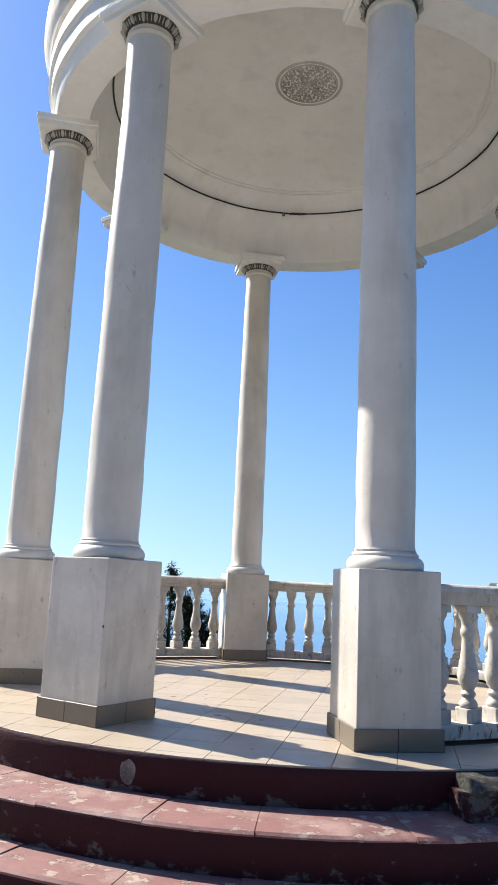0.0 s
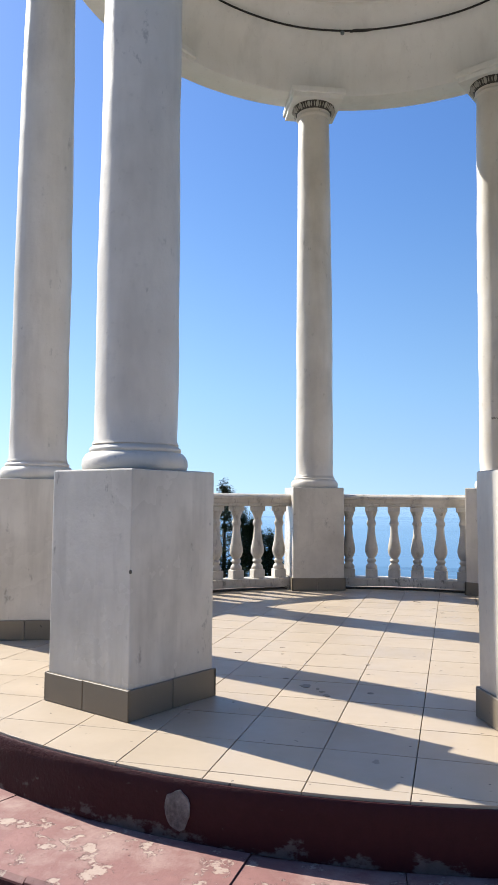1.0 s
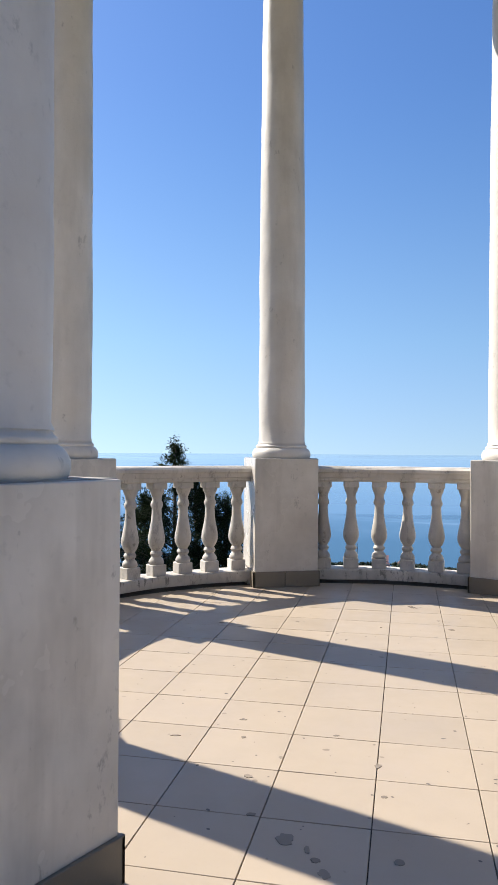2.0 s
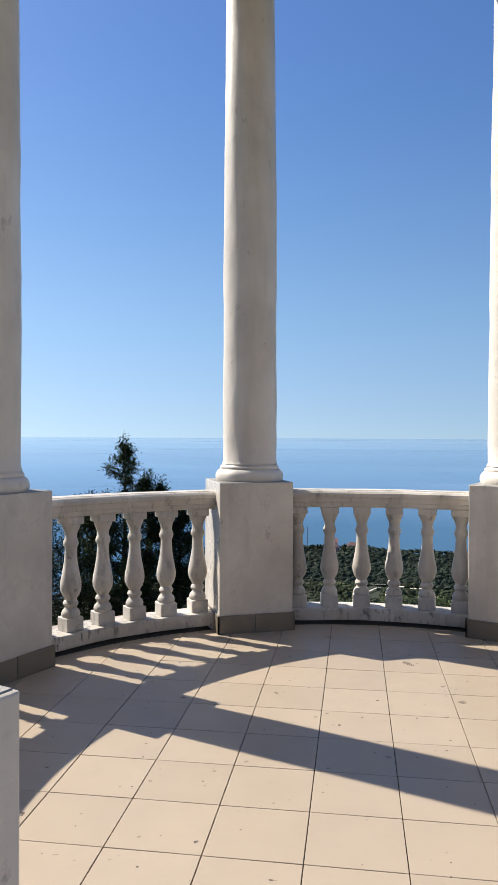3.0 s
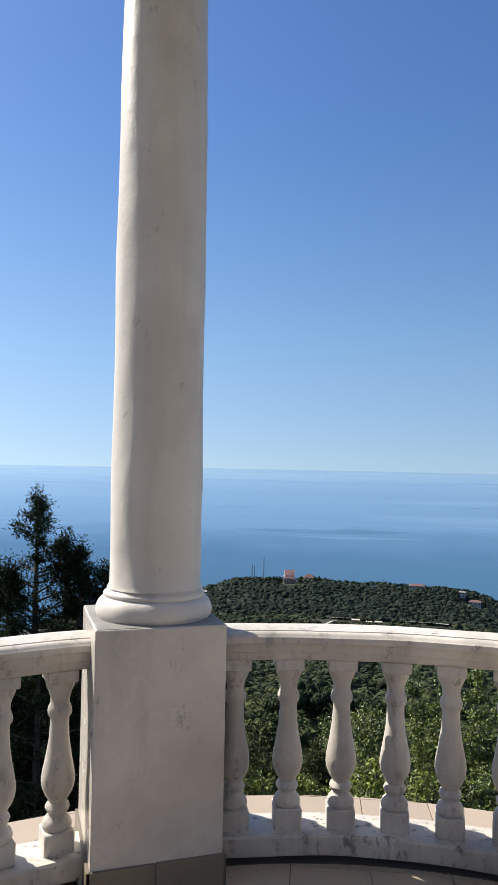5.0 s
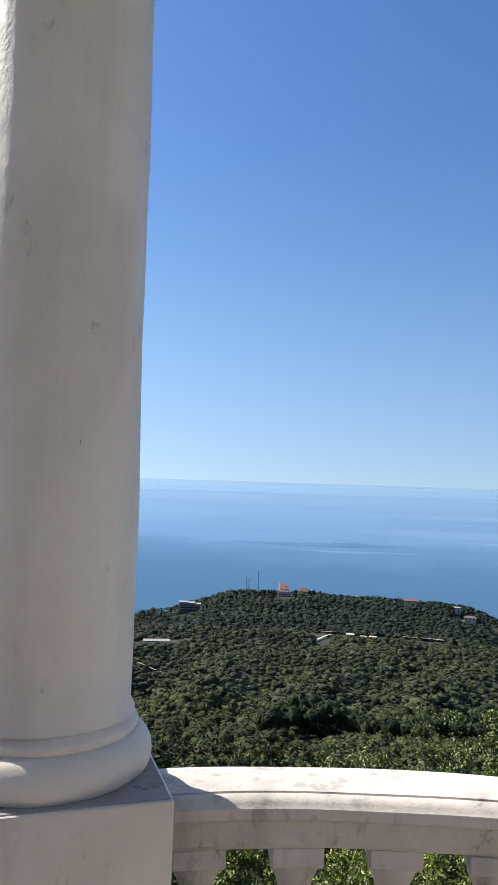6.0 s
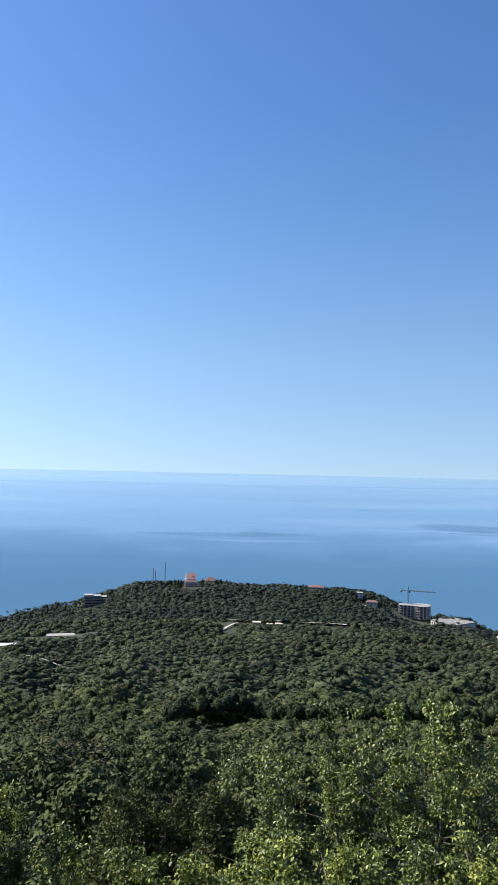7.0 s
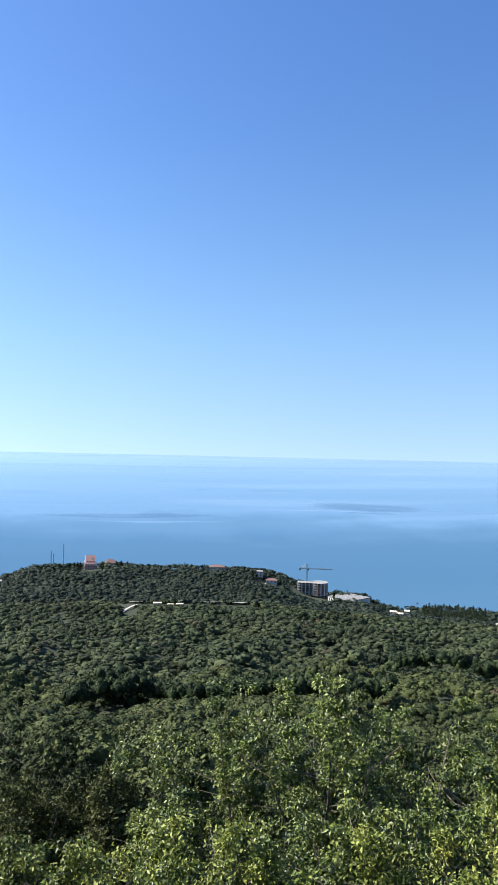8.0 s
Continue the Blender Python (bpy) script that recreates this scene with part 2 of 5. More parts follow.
def sea_water(nt, p):
    bands = noise_of(nt, 0.0009, 1.5, 0.5, (0.45, 1.3, 1), "Position", 0.0, 0.8)
    swirl = noise_of(nt, 0.0012, 3, 0.55, (0.4, 1.8, 1), "Position", 40.0, 1.8)
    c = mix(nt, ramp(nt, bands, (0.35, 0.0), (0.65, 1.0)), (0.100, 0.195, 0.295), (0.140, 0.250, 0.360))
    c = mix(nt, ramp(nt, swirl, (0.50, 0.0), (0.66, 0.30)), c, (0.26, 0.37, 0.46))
    r = ramp(nt, swirl, (0.34, 0.14), (0.40, 0.06), (0.60, 0.10))
    # darker, rougher inside a ring about the eye; paler beyond, haze put into colour
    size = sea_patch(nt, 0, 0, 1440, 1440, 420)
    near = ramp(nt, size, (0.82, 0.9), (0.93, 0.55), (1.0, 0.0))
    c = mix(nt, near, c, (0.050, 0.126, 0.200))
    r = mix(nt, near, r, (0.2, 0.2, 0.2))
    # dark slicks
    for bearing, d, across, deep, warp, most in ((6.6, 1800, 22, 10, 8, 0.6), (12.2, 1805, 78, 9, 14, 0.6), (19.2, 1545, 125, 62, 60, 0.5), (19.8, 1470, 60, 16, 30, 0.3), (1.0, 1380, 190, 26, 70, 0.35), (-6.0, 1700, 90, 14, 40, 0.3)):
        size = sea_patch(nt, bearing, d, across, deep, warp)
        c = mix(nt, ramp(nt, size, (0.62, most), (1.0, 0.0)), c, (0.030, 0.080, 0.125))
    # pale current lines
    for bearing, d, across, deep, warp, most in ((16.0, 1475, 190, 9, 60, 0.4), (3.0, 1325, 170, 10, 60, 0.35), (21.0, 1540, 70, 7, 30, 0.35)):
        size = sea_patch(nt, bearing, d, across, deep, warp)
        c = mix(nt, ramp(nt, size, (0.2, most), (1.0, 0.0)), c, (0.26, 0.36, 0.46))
    nt.links.new(c, p.inputs["Base Color"])
    nt.links.new(r, p.inputs["Roughness"])
    p.inputs["IOR"].default_value = 1.33
    bump(nt, p, noise_of(nt, 0.05, 3, 0.5), 0.02, 1.0)


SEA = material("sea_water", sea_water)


def leaves(dark, light, tip, through=0.30, rough=0.5, gloss=0.2):
    """Leaves that can be told apart: each has a tone of its own."""
    def build(nt, p):
        g = nt.nodes.new("ShaderNodeNewGeometry")
        c = ramp(nt, g.outputs["Random Per Island"], (0.0, dark), (0.6, light), (1.0, tip))
        patch = noise_of(nt, 0.9, 5, 0.65)
        c = mix(nt, ramp(nt, patch, (0.46, 0.0), (0.66, 0.60)), c, tuple(v * 0.6 for v in dark))
        c = mix(nt, ramp(nt, patch, (0.30, 0.45), (0.45, 0.0)), c, (tip[0] * 1.1, tip[1] * 0.9, tip[2] * 0.9))
        nt.links.new(c, p.inputs["Base Color"])
        p.inputs["Roughness"].default_value, p.inputs["Specular IOR Level"].default_value = rough, gloss
        if through:
            tr = nt.nodes.new("ShaderNodeBsdfTranslucent")
            nt.links.new(c, tr.inputs[0])
            ms = nt.nodes.new("ShaderNodeMixShader")
            ms.inputs[0].default_value = through
            nt.links.new(p.outputs[0], ms.inputs[1])
            nt.links.new(tr.outputs[0], ms.inputs[2])
            nt.links.new(ms.outputs[0], nt.nodes["Material Output"].inputs["Surface"])
    return build


def canopy(dark, light, tip, crown, grain, brown=0.66):
    """Woods seen from afar: every crown has its own tone, stands of trees differ, twigs give a fine grain."""
    def build(nt, p):
        g = nt.nodes.new("ShaderNodeNewGeometry")
        flat = node(nt, "ShaderNodeMapping")
        flat.inputs["Scale"].default_value = (1, 1, 0.15)
        nt.links.new(g.outputs["Position"], flat.inputs["Vector"])
        cell = node(nt, "ShaderNodeTexVoronoi", Scale=1.0 / crown)
        nt.links.new(flat.outputs[0], cell.inputs["Vector"])
        sep = nt.nodes.new("ShaderNodeSeparateColor")
        nt.links.new(cell.outputs["Color"], sep.inputs[0])
        c = ramp(nt, sep.outputs[0], (0.0, dark), (0.55, light), (1.0, tip))
        c = mix(nt, ramp(nt, g.outputs["Random Per Island"], (0.0, 0.45), (0.5, 0.0)), c, tuple(v * 0.55 for v in dark))
        stand = noise_of(nt, 0.016, 5, 0.62)
        c = mix(nt, ramp(nt, stand, (0.50, 0.0), (0.64, 0.65)), c, tuple(v * 0.62 for v in dark))
        c = mix(nt, ramp(nt, stand, (0.32, 0.5), (0.46, 0.0)), c, tip)
        c = mix(nt, ramp(nt, noise_of(nt, grain, 4, 0.7), (0.38, 0.5), (0.58, 0.0)), c, tuple(v * 0.4 for v in dark))
        dry = noise_of(nt, 0.05, 3, 0.5, None, "Position", 90.0)
        c = mix(nt, ramp(nt, dry, (brown, 0.0), (brown + 0.07, 0.65)), c, (0.105, 0.078, 0.050))
        nt.links.new(c, p.inputs["Base Color"])
        p.inputs["Roughness"].default_value, p.inputs["Specular IOR Level"].default_value = 0.8, 0.15
        bump(nt, p, noise_of(nt, grain * 0.8, 4, 0.7), 0.8, 0.6)
    return build


LEAF = material("broadleaf_green", leaves((0.016, 0.032, 0.008), (0.092, 0.135, 0.026), (0.27, 0.32, 0.078), 0.12, 0.40, 0.32))
LEAF_YELLOW = material("yellow_green_leaf", leaves((0.034, 0.054, 0.010), (0.165, 0.205, 0.036), (0.38, 0.42, 0.11), 0.22, 0.5, 0.22))
NEEDLE = material("dark_conifer_needle", leaves((0.008, 0.016, 0.007), (0.024, 0.040, 0.016), (0.062, 0.085, 0.034), 0.10, 0.6, 0.1))
JUNIPER = material("dark_juniper_foliage", leaves((0.024, 0.034, 0.012), (0.074, 0.088, 0.030), (0.160, 0.175, 0.062), 0.14, 0.6, 0.15))
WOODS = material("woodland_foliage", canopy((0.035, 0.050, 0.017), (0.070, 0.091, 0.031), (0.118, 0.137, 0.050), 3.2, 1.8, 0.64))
# far woods bluer, promontory darker too: distance haze put into base colours
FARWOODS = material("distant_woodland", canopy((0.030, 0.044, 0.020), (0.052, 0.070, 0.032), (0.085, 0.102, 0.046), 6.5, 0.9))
HILLWOODS = material("haze_tinted_promontory_woodland", canopy((0.020, 0.033, 0.022), (0.032, 0.049, 0.032), (0.052, 0.070, 0.045), 7.5, 0.8, 0.70))


def bark_build(nt, p):
    n = noise_of(nt, 9, 6, 0.7, (1, 1, 0.2))
    nt.links.new(ramp(nt, n, (0.3, (0.05, 0.04, 0.03)), (0.7, (0.17, 0.145, 0.115))), p.inputs["Base Color"])
    p.inputs["Roughness"].default_value = 0.95
    bump(nt, p, n, 0.8, 0.03)


BARK = material("grey_bark", bark_build)


def flat_paint(name, colour, rough=0.7, metal=0.0, grain=0.3):
    def build(nt, p):
        n = noise_of(nt, grain, 5, 0.6)
        nt.links.new(mix(nt, ramp(nt, n, (0.3, 0.0), (0.75, 0.35)), colour, tuple(v * 0.6 for v in colour)), p.inputs["Base Color"])
        p.inputs["Roughness"].default_value, p.inputs["Metallic"].default_value = rough, metal
    return material(name, build)


PINK = flat_paint("pink_render", (0.62, 0.37, 0.32))
PINKTILE = flat_paint("faded_pink_roof_tile", (0.37, 0.205, 0.18), 0.7, 0.0, 1.5)
CREAM = flat_paint("cream_render", (0.60, 0.53, 0.43))
TERRACOTTA = flat_paint("terracotta_tile", (0.19, 0.105, 0.088), 0.8, 0.0, 1.5)
PALE = flat_paint("pale_render", (0.62, 0.60, 0.56))
PINKCONCRETE = flat_paint("pinkish_concrete", (0.33, 0.27, 0.245))
RAWCONCRETE = flat_paint("raw_concrete", (0.30, 0.285, 0.265))
BRICKFILL = flat_paint("brick_infill", (0.30, 0.17, 0.13), 0.9, 0.0, 1.0)
# raw concrete with the shade inside the open floors put into its colour
DARKCORE = flat_paint("interior_shade_concrete", (0.10, 0.095, 0.09))
FELT = flat_paint("grey_roof_felt", (0.20, 0.20, 0.195), 0.9, 0.0, 0.4)
PANE = flat_paint("dark_window_pane", (0.03, 0.04, 0.05), 0.15)
STEEL = flat_paint("grey_steel", (0.22, 0.24, 0.26), 0.5, 0.6, 2.0)
BLACK = flat_paint("black_cable_rubber", (0.018, 0.014, 0.012), 0.6, 0.0, 8.0)
ROADSTONE = flat_paint("pale_gravel_road", (0.50, 0.46, 0.40), 0.9)
DRYTWIG = flat_paint("dry_grey_twig", (0.24, 0.20, 0.17), 0.9, 0.0, 3.0)


# ================= mesh helpers =================
def part(name, bm, mat, parent=None, label="", smooth=False):
    me = bpy.data.meshes.new(name)
    bmesh.ops.recalc_face_normals(bm, faces=bm.faces)
    bm.to_mesh(me)
    bm.free()
    me.materials.append(mat)
    if smooth:
        me.polygons.foreach_set("use_smooth", [True] * len(me.polygons))
        me.set_sharp_from_angle(angle=radians(38))
    ob = new(name, me)
    ob.parent = parent
    if label:
        tagged(ob, label)
    return ob


def raw(name, verts, tris, mat, parent=None):
    """One mesh from arrays of corners and triangles."""
    me = bpy.data.meshes.new(name)
    verts, tris = np.asarray(verts, np.float32), np.asarray(tris, np.int32)
    me.vertices.add(len(verts))
    me.vertices.foreach_set("co", verts.ravel())
    me.loops.add(tris.size)
    me.loops.foreach_set("vertex_index", tris.ravel())
    me.polygons.add(len(tris))
    me.polygons.foreach_set("loop_start", np.arange(0, tris.size, 3, dtype=np.int32))
    me.update(calc_edges=True)
    me.materials.append(mat)
    ob = new(name, me)
    ob.parent = parent
    return ob


def thing(name, m, label, category, group=""):
    ob = new(name)
    ob.empty_display_size = 0.2
    ob.matrix_world = m
    return tagged(ob, label, category, group)


def lathe(profile, segments=48, wobble=0.0, seed=0):
    """A turned solid about z from (radius, height) pairs, bottom to top, closed at both ends."""
    bm = bmesh.new()
    rows = []
    for r, z in profile:
        row = []
        for k in range(segments):
            a = 2 * math.pi * k / segments
            rr = r
            if wobble:
                rr += wobble * noise.noise((math.cos(a) * 1.2 + seed, math.sin(a) * 1.2, z * 1.7))
                rr += 0.6 * wobble * noise.noise((math.cos(a) * 4 + seed, math.sin(a) * 4, z * 6))
            row.append(bm.verts.new((rr * math.cos(a), rr * math.sin(a), z)))
        rows.append(row)
    for lo, hi in zip(rows, rows[1:]):
        for k in range(segments):
            bm.faces.new((lo[k], lo[(k + 1) % segments], hi[(k + 1) % segments], hi[k]))
    bm.faces.new(rows[0][::-1])
    bm.faces.new(rows[-1])
    return bm


def ring(profile, a0, a1, steps, wobble=0.0, seed=0):
    """A closed (radius, height) outline swept about z from a0 to a1 degrees; a full turn joins up."""
    bm = bmesh.new()
    full = abs(a1 - a0) >= 359.9
    rows = []
    for k in range(steps if full else steps + 1):
        a = radians(a0 + (a1 - a0) * k / steps)
        row = []
        for n, (r, z) in enumerate(profile):
            w = wobble * noise.noise((r * math.cos(a) * 3 + seed, r * math.sin(a) * 3, z * 5)) if wobble else 0
            row.append(bm.verts.new(((r + w) * math.cos(a), (r + w) * math.sin(a), z + w * 0.6)))
        rows.append(row)
    pairs = list(zip(rows, rows[1:])) + ([(rows[-1], rows[0])] if full else [])
    n = len(profile)
    for lo, hi in pairs:
        for k in range(n):
            bm.faces.new((lo[k], lo[(k + 1) % n], hi[(k + 1) % n], hi[k]))
    if not full:
        bm.faces.new(rows[0][::-1])
        bm.faces.new(rows[-1])
    return bm


def block(x0, x1, y0, y1, z0, z1, bevel=0.0, segments=1, cuts=0, rough=0.0, seed=0):
    bm = bmesh.new()
    bmesh.ops.create_cube(bm, size=1, matrix=Matrix.Translation(((x0 + x1) / 2, (y0 + y1) / 2, (z0 + z1) / 2)) @ Matrix.Diagonal((x1 - x0, y1 - y0, z1 - z0, 1)))
    if bevel:
        bmesh.ops.bevel(bm, geom=bm.edges[:], offset=bevel, segments=segments, affect="EDGES", profile=0.5)
    if cuts:
        bmesh.ops.subdivide_edges(bm, edges=[e for e in bm.edges if e.calc_length() > bevel * 3], cuts=cuts, use_grid_fill=True)
        for v in bm.verts:
            v.co += Vector((noise.noise(v.co * 3 + Vector((seed, 0, 0))), noise.noise(v.co * 3 + Vector((0, seed, 9))), 0)) * rough
    return bm


def merge(target, source, m=Matrix()):
    """Adds a copy of source, moved by m, to target; frees source."""
    new_verts = {v: target.verts.new(m @ v.co) for v in source.verts}
    for f in source.faces:
        target.faces.new([new_verts[v] for v in f.verts])
    source.free()
    return target


def tube(points, radii, sides=6):
    bm = bmesh.new()
    rows = []
    for n, (p, r) in enumerate(zip(points, radii)):
        p = Vector(p)
        d = (Vector(points[min(n + 1, len(points) - 1)]) - Vector(points[max(n - 1, 0)])).normalized()
        q = d.to_track_quat("Z", "Y").to_matrix()
        rows.append([bm.verts.new(p + q @ Vector((r * math.cos(2 * math.pi * k / sides), r * math.sin(2 * math.pi * k / sides), 0))) for k in range(sides)])
    for lo, hi in zip(rows, rows[1:]):
        for k in range(sides):
            bm.faces.new((lo[k], lo[(k + 1) % sides], hi[(k + 1) % sides], hi[k]))
    bm.faces.new(rows[0][::-1])
    bm.faces.new(rows[-1])
    return bm


# ================= the rotunda's plan =================
CX, CY = 0.643, -1.254            # the middle of the round platform; its floor is z = 0
COLUMN_R, FIRST = 2.426, 112.25   # columns stand on this circle, 45 degrees apart
MIDDLE = Matrix.Translation((CX, CY, 0))
COLONNADE = Matrix.Translation((CX, CY - 0.035, 0))   # the ring of columns stands a hand off centre
PLATFORM_R = 3.025
PY = CY - 0.10                    # the platform and steps reach further to the front
BASE = Matrix.Translation((CX, PY, 0))
RISE = 0.2                        # each step
GROUND_Z = -0.8


def spoke(angle, r=COLUMN_R):
    """At that angle on a circle about the middle, with x pointing outward."""
    return COLONNADE @ Matrix.Rotation(radians(angle), 4, "Z") @ Matrix.Translation((r, 0, 0))


# ---- platform body and steps ----
platform = tagged(part("floor", ring([(0.001, -0.75), (PLATFORM_R - 0.004, -0.75), (PLATFORM_R - 0.004, -0.03), (PLATFORM_R - 0.002, -0.012), (0.001, -0.012)], 0, 360, 128), GROUT),
                  "round raised platform floor of dark-grouted beige ceramic tiles", "floor", kind="structure")
platform.matrix_world = BASE


def riser_wall(name, r, z0, z1, a0, a1, seed):
    h = z1 - z0
    bm = ring([(r - 0.10, 0), (r, 0), (r + 0.002, h * 0.35), (r, h * 0.7), (r + 0.001, h - 0.012), (r - 0.006, h), (r - 0.10, h)], a0, a1, int(abs(a1 - a0)), 0.006, seed)
    ob = part(name, bm, RISER, None, "", True)
    ob.matrix_world = BASE @ Matrix.Translation((0, 0, z0))
    return tagged(ob, kind="structure")


STEP_FROM, STEP_TO = 150.0, 322.0
tagged(riser_wall("platform_riser", PLATFORM_R + 0.012, -RISE, -0.010, 0, 360, 1), "dark red painted riser wall with peeling patches", "riser")
for n, (r_in, r_out) in enumerate([(3.02, 3.44), (3.43, 3.73), (3.72, 4.04)]):
    top = -RISE * (n + 1)
    step = riser_wall("step", r_out, top - RISE, top - 0.014, STEP_FROM, STEP_TO, 5 + n)
    tagged(step, "curved step with worn red floor paint and dark red riser", "step", "curved entrance steps")
    core = part("step_core", ring([(r_in - 0.3, 0), (r_out - 0.09, 0), (r_out - 0.09, RISE - 0.03), (r_in - 0.3, RISE - 0.03)], STEP_FROM, STEP_TO, 100), CONCRETE, step)
    core.matrix_parent_inverse = Matrix()
    # tread slabs, each with its own worn edge
    rng = random.Random(20 + n)
    a, k = STEP_FROM, 0
    while a < STEP_TO - 1:
        b = min(a + rng.uniform(9.0, 14.0) * 3.2 / r_out, STEP_TO)
        up = rng.uniform(-0.003, 0.003)
        z0, z1 = RISE - 0.03, RISE + up
        lip = r_out + rng.uniform(-0.004, 0.006)
        slab = part("slab", ring([(r_in, z0), (lip - 0.02, z0), (lip, z0 + 0.006), (lip + 0.002, z1 - 0.012), (lip - 0.012, z1), (r_in, z1)], a + 0.03, b - 0.03, 6, 0.008, k + 10 * n), RED, step, "", True)
        a, k = b, k + 1

# pale repair patch on the platform's riser
patch = bmesh.new()
mid_v = patch.verts.new((PLATFORM_R + 0.0225, 0, -0.100))
rim = []
for k in range(18):
    t = 2 * math.pi * k / 18
    w = 1 + 0.22 * noise.noise((math.cos(t) * 1.5, math.sin(t) * 1.5, 3))
    sa_, zz = 0.047 * w * math.cos(t) / PLATFORM_R, -0.100 + 0.060 * w * math.sin(t)
    rim.append(patch.verts.new(((PLATFORM_R + 0.021) * math.cos(sa_), (PLATFORM_R + 0.021) * math.sin(sa_), zz)))
for k in range(18):
    patch.faces.new((mid_v, rim[k], rim[(k + 1) % 18]))
low = bmesh.ops.extrude_face_region(patch, geom=patch.faces[:])
bmesh.ops.translate(patch, verts=[v for v in low["geom"] if isinstance(v, bmesh.types.BMVert)], vec=(-0.03, 0, 0))
repair = part("plaster_patch", patch, CONCRETE, platform, "pale oval repair patch")
repair.matrix_local = Matrix.Rotation(radians(-97.4), 4, "Z")

# low kerb at the end of the steps: a red-painted foot under a broken concrete cap
kerb = part("kerb_wall", ring([(3.045, -0.62), (3.245, -0.62), (3.235, -0.2), (3.225, -0.075), (3.045, -0.075)], -65.4, 20, 60, 0.012, 3), RISER, None, "", True)
kerb.matrix_world = BASE
tagged(kerb, "low kerb with broken concrete top beside the red steps", "kerb", kind="structure")
part("cap", ring([(3.047, -0.078), (3.240, -0.082), (3.252, -0.05), (3.225, -0.02), (3.190, -0.006), (3.140, -0.010), (3.090, -0.002), (3.047, -0.012)], -64.6, 20, 110, 0.035, 5), KERBSTONE, kerb, "rough broken dark concrete cap with shade put into its colour", True)

# ---- columns ----
HW, SK = 0.260, 0.273
SHAFT_TOP, BEAM_Z = 5.01, 5.22


def egg_and_dart(r, z, count):
    """A ring of worn upright eggs round an echinus, with pairs of thin darts between them."""
    bm = bmesh.new()
    rng = random.Random(6)
    for k in range(count * 3):
        a = 2 * math.pi * k / (count * 3) + rng.uniform(-0.015, 0.015)
        size = (0.017, 0.016 * rng.uniform(0.8, 1.1), 0.036 * rng.uniform(0.85, 1.05)) if k % 3 == 0 else (0.011, 0.006, 0.033 * rng.uniform(0.7, 1.05))
        m = Matrix.Rotation(a, 4, "Z") @ Matrix.Translation((r - (0.0 if k % 3 == 0 else 0.004), 0, z)) @ Matrix.Rotation(radians(38), 4, "Y") @ Matrix.Diagonal((*size, 1))
        egg = bmesh.new()
        bmesh.ops.create_icosphere(egg, subdivisions=2 if k % 3 == 0 else 1, radius=1)
        merge(bm, egg, m)
    return bm


def build_column():
    col = thing("column", spoke(FIRST), "tall white plastered column on a square pedestal with dark tile skirting", "column", "columns of the rotunda")
    ped = part("pedestal", block(-HW, HW, -HW, HW, 0, 1.025, 0.005, 2), PAINT, col)
    # skirting tiles, two to a side
    for side in range(4):
        for half in (0, 1):
            y0, y1 = (-SK, -0.012) if half == 0 else (-0.009, SK)
            t = part("tile", block(HW - 0.002, SK, y0, y1, 0.001, 0.124 + 0.002 * half, 0.0025), SKIRT, ped)
            t.matrix_local = Matrix.Rotation(radians(90 * side), 4, "Z")
    part("bedding", block(-0.253, 0.253, -0.253, 0.253, 1.020, 1.0275, 0.002, 1, 3, 0.003, 4), LEDGE, ped, "grimy weathered top of the pedestal")
    part("base", lathe([(0.2340, 1.0240), (0.2400, 1.0340), (0.2440, 1.0520), (0.2420, 1.0740), (0.2320, 1.0940), (0.2200, 1.1060), (0.2120, 1.1100), (0.2080, 1.1120), (0.2110, 1.1160), (0.2120, 1.1240), (0.2090, 1.1300), (0.2010, 1.1360), (0.1940, 1.1450), (0.1860, 1.1560)], 56, 0.005), WHITE, col, "", True)
    shaft = [(0.201, 1.147)]
    for k in range(0, 29):
        f = k / 28
        shaft.append((0.191 - 0.027 * f ** 1.6 + 0.004 * math.sin(math.pi * f), 1.167 + (SHAFT_TOP - 1.167) * f))
    part("shaft", lathe(shaft, 56, 0.0065, 3), WHITE, col, "", True)
    T0 = SHAFT_TOP
    cap = part("capital", lathe([(0.165, T0 - 0.02), (0.181, T0 - 0.008), (0.186, T0 + 0.004), (0.181, T0 + 0.015), (0.175, T0 + 0.022), (0.178, T0 + 0.045),
                                (0.192, T0 + 0.070), (0.216, T0 + 0.096), (0.224, T0 + 0.112), (0.20, T0 + 0.125)], 48, 0.004), WHITE, col, "stained stucco capital with egg-and-dart ring", True)
    # near-black ring: the shade between the eggs is put into its colour
    part("echinus", ring([(0.183, T0 + 0.046), (0.1975, T0 + 0.070), (0.2195, T0 + 0.096), (0.2265, T0 + 0.110), (0.20, T0 + 0.110), (0.17, T0 + 0.05)], 0, 360, 48), RECESSDARK, cap, "near-black ring painting in the shade behind the eggs", True)
    part("egg_moulding", egg_and_dart(0.214, T0 + 0.077, 14), STUCCO, cap, "", True)
    part("abacus", merge(block(-0.268, 0.268, -0.268, 0.268, T0 + 0.112, T0 + 0.165, 0.008, 2), block(-0.290, 0.290, -0.290, 0.290, T0 + 0.160, BEAM_Z + 0.01, 0.008, 2)), VAULT, cap)
    return col


column = build_column()
columns = [column] + [copy_thing(column, spoke(FIRST + 45 * k)) for k in range(1, 8)]
for piece in columns[0].children:       # this shaft stands a little off the middle of its pedestal and leans
    if piece.name.split(".")[0] == "base":
        piece.location.y = -0.011
    elif piece.name.split(".")[0] == "shaft":
        piece.location.y, piece.rotation_euler.x = -0.0165, -0.0030


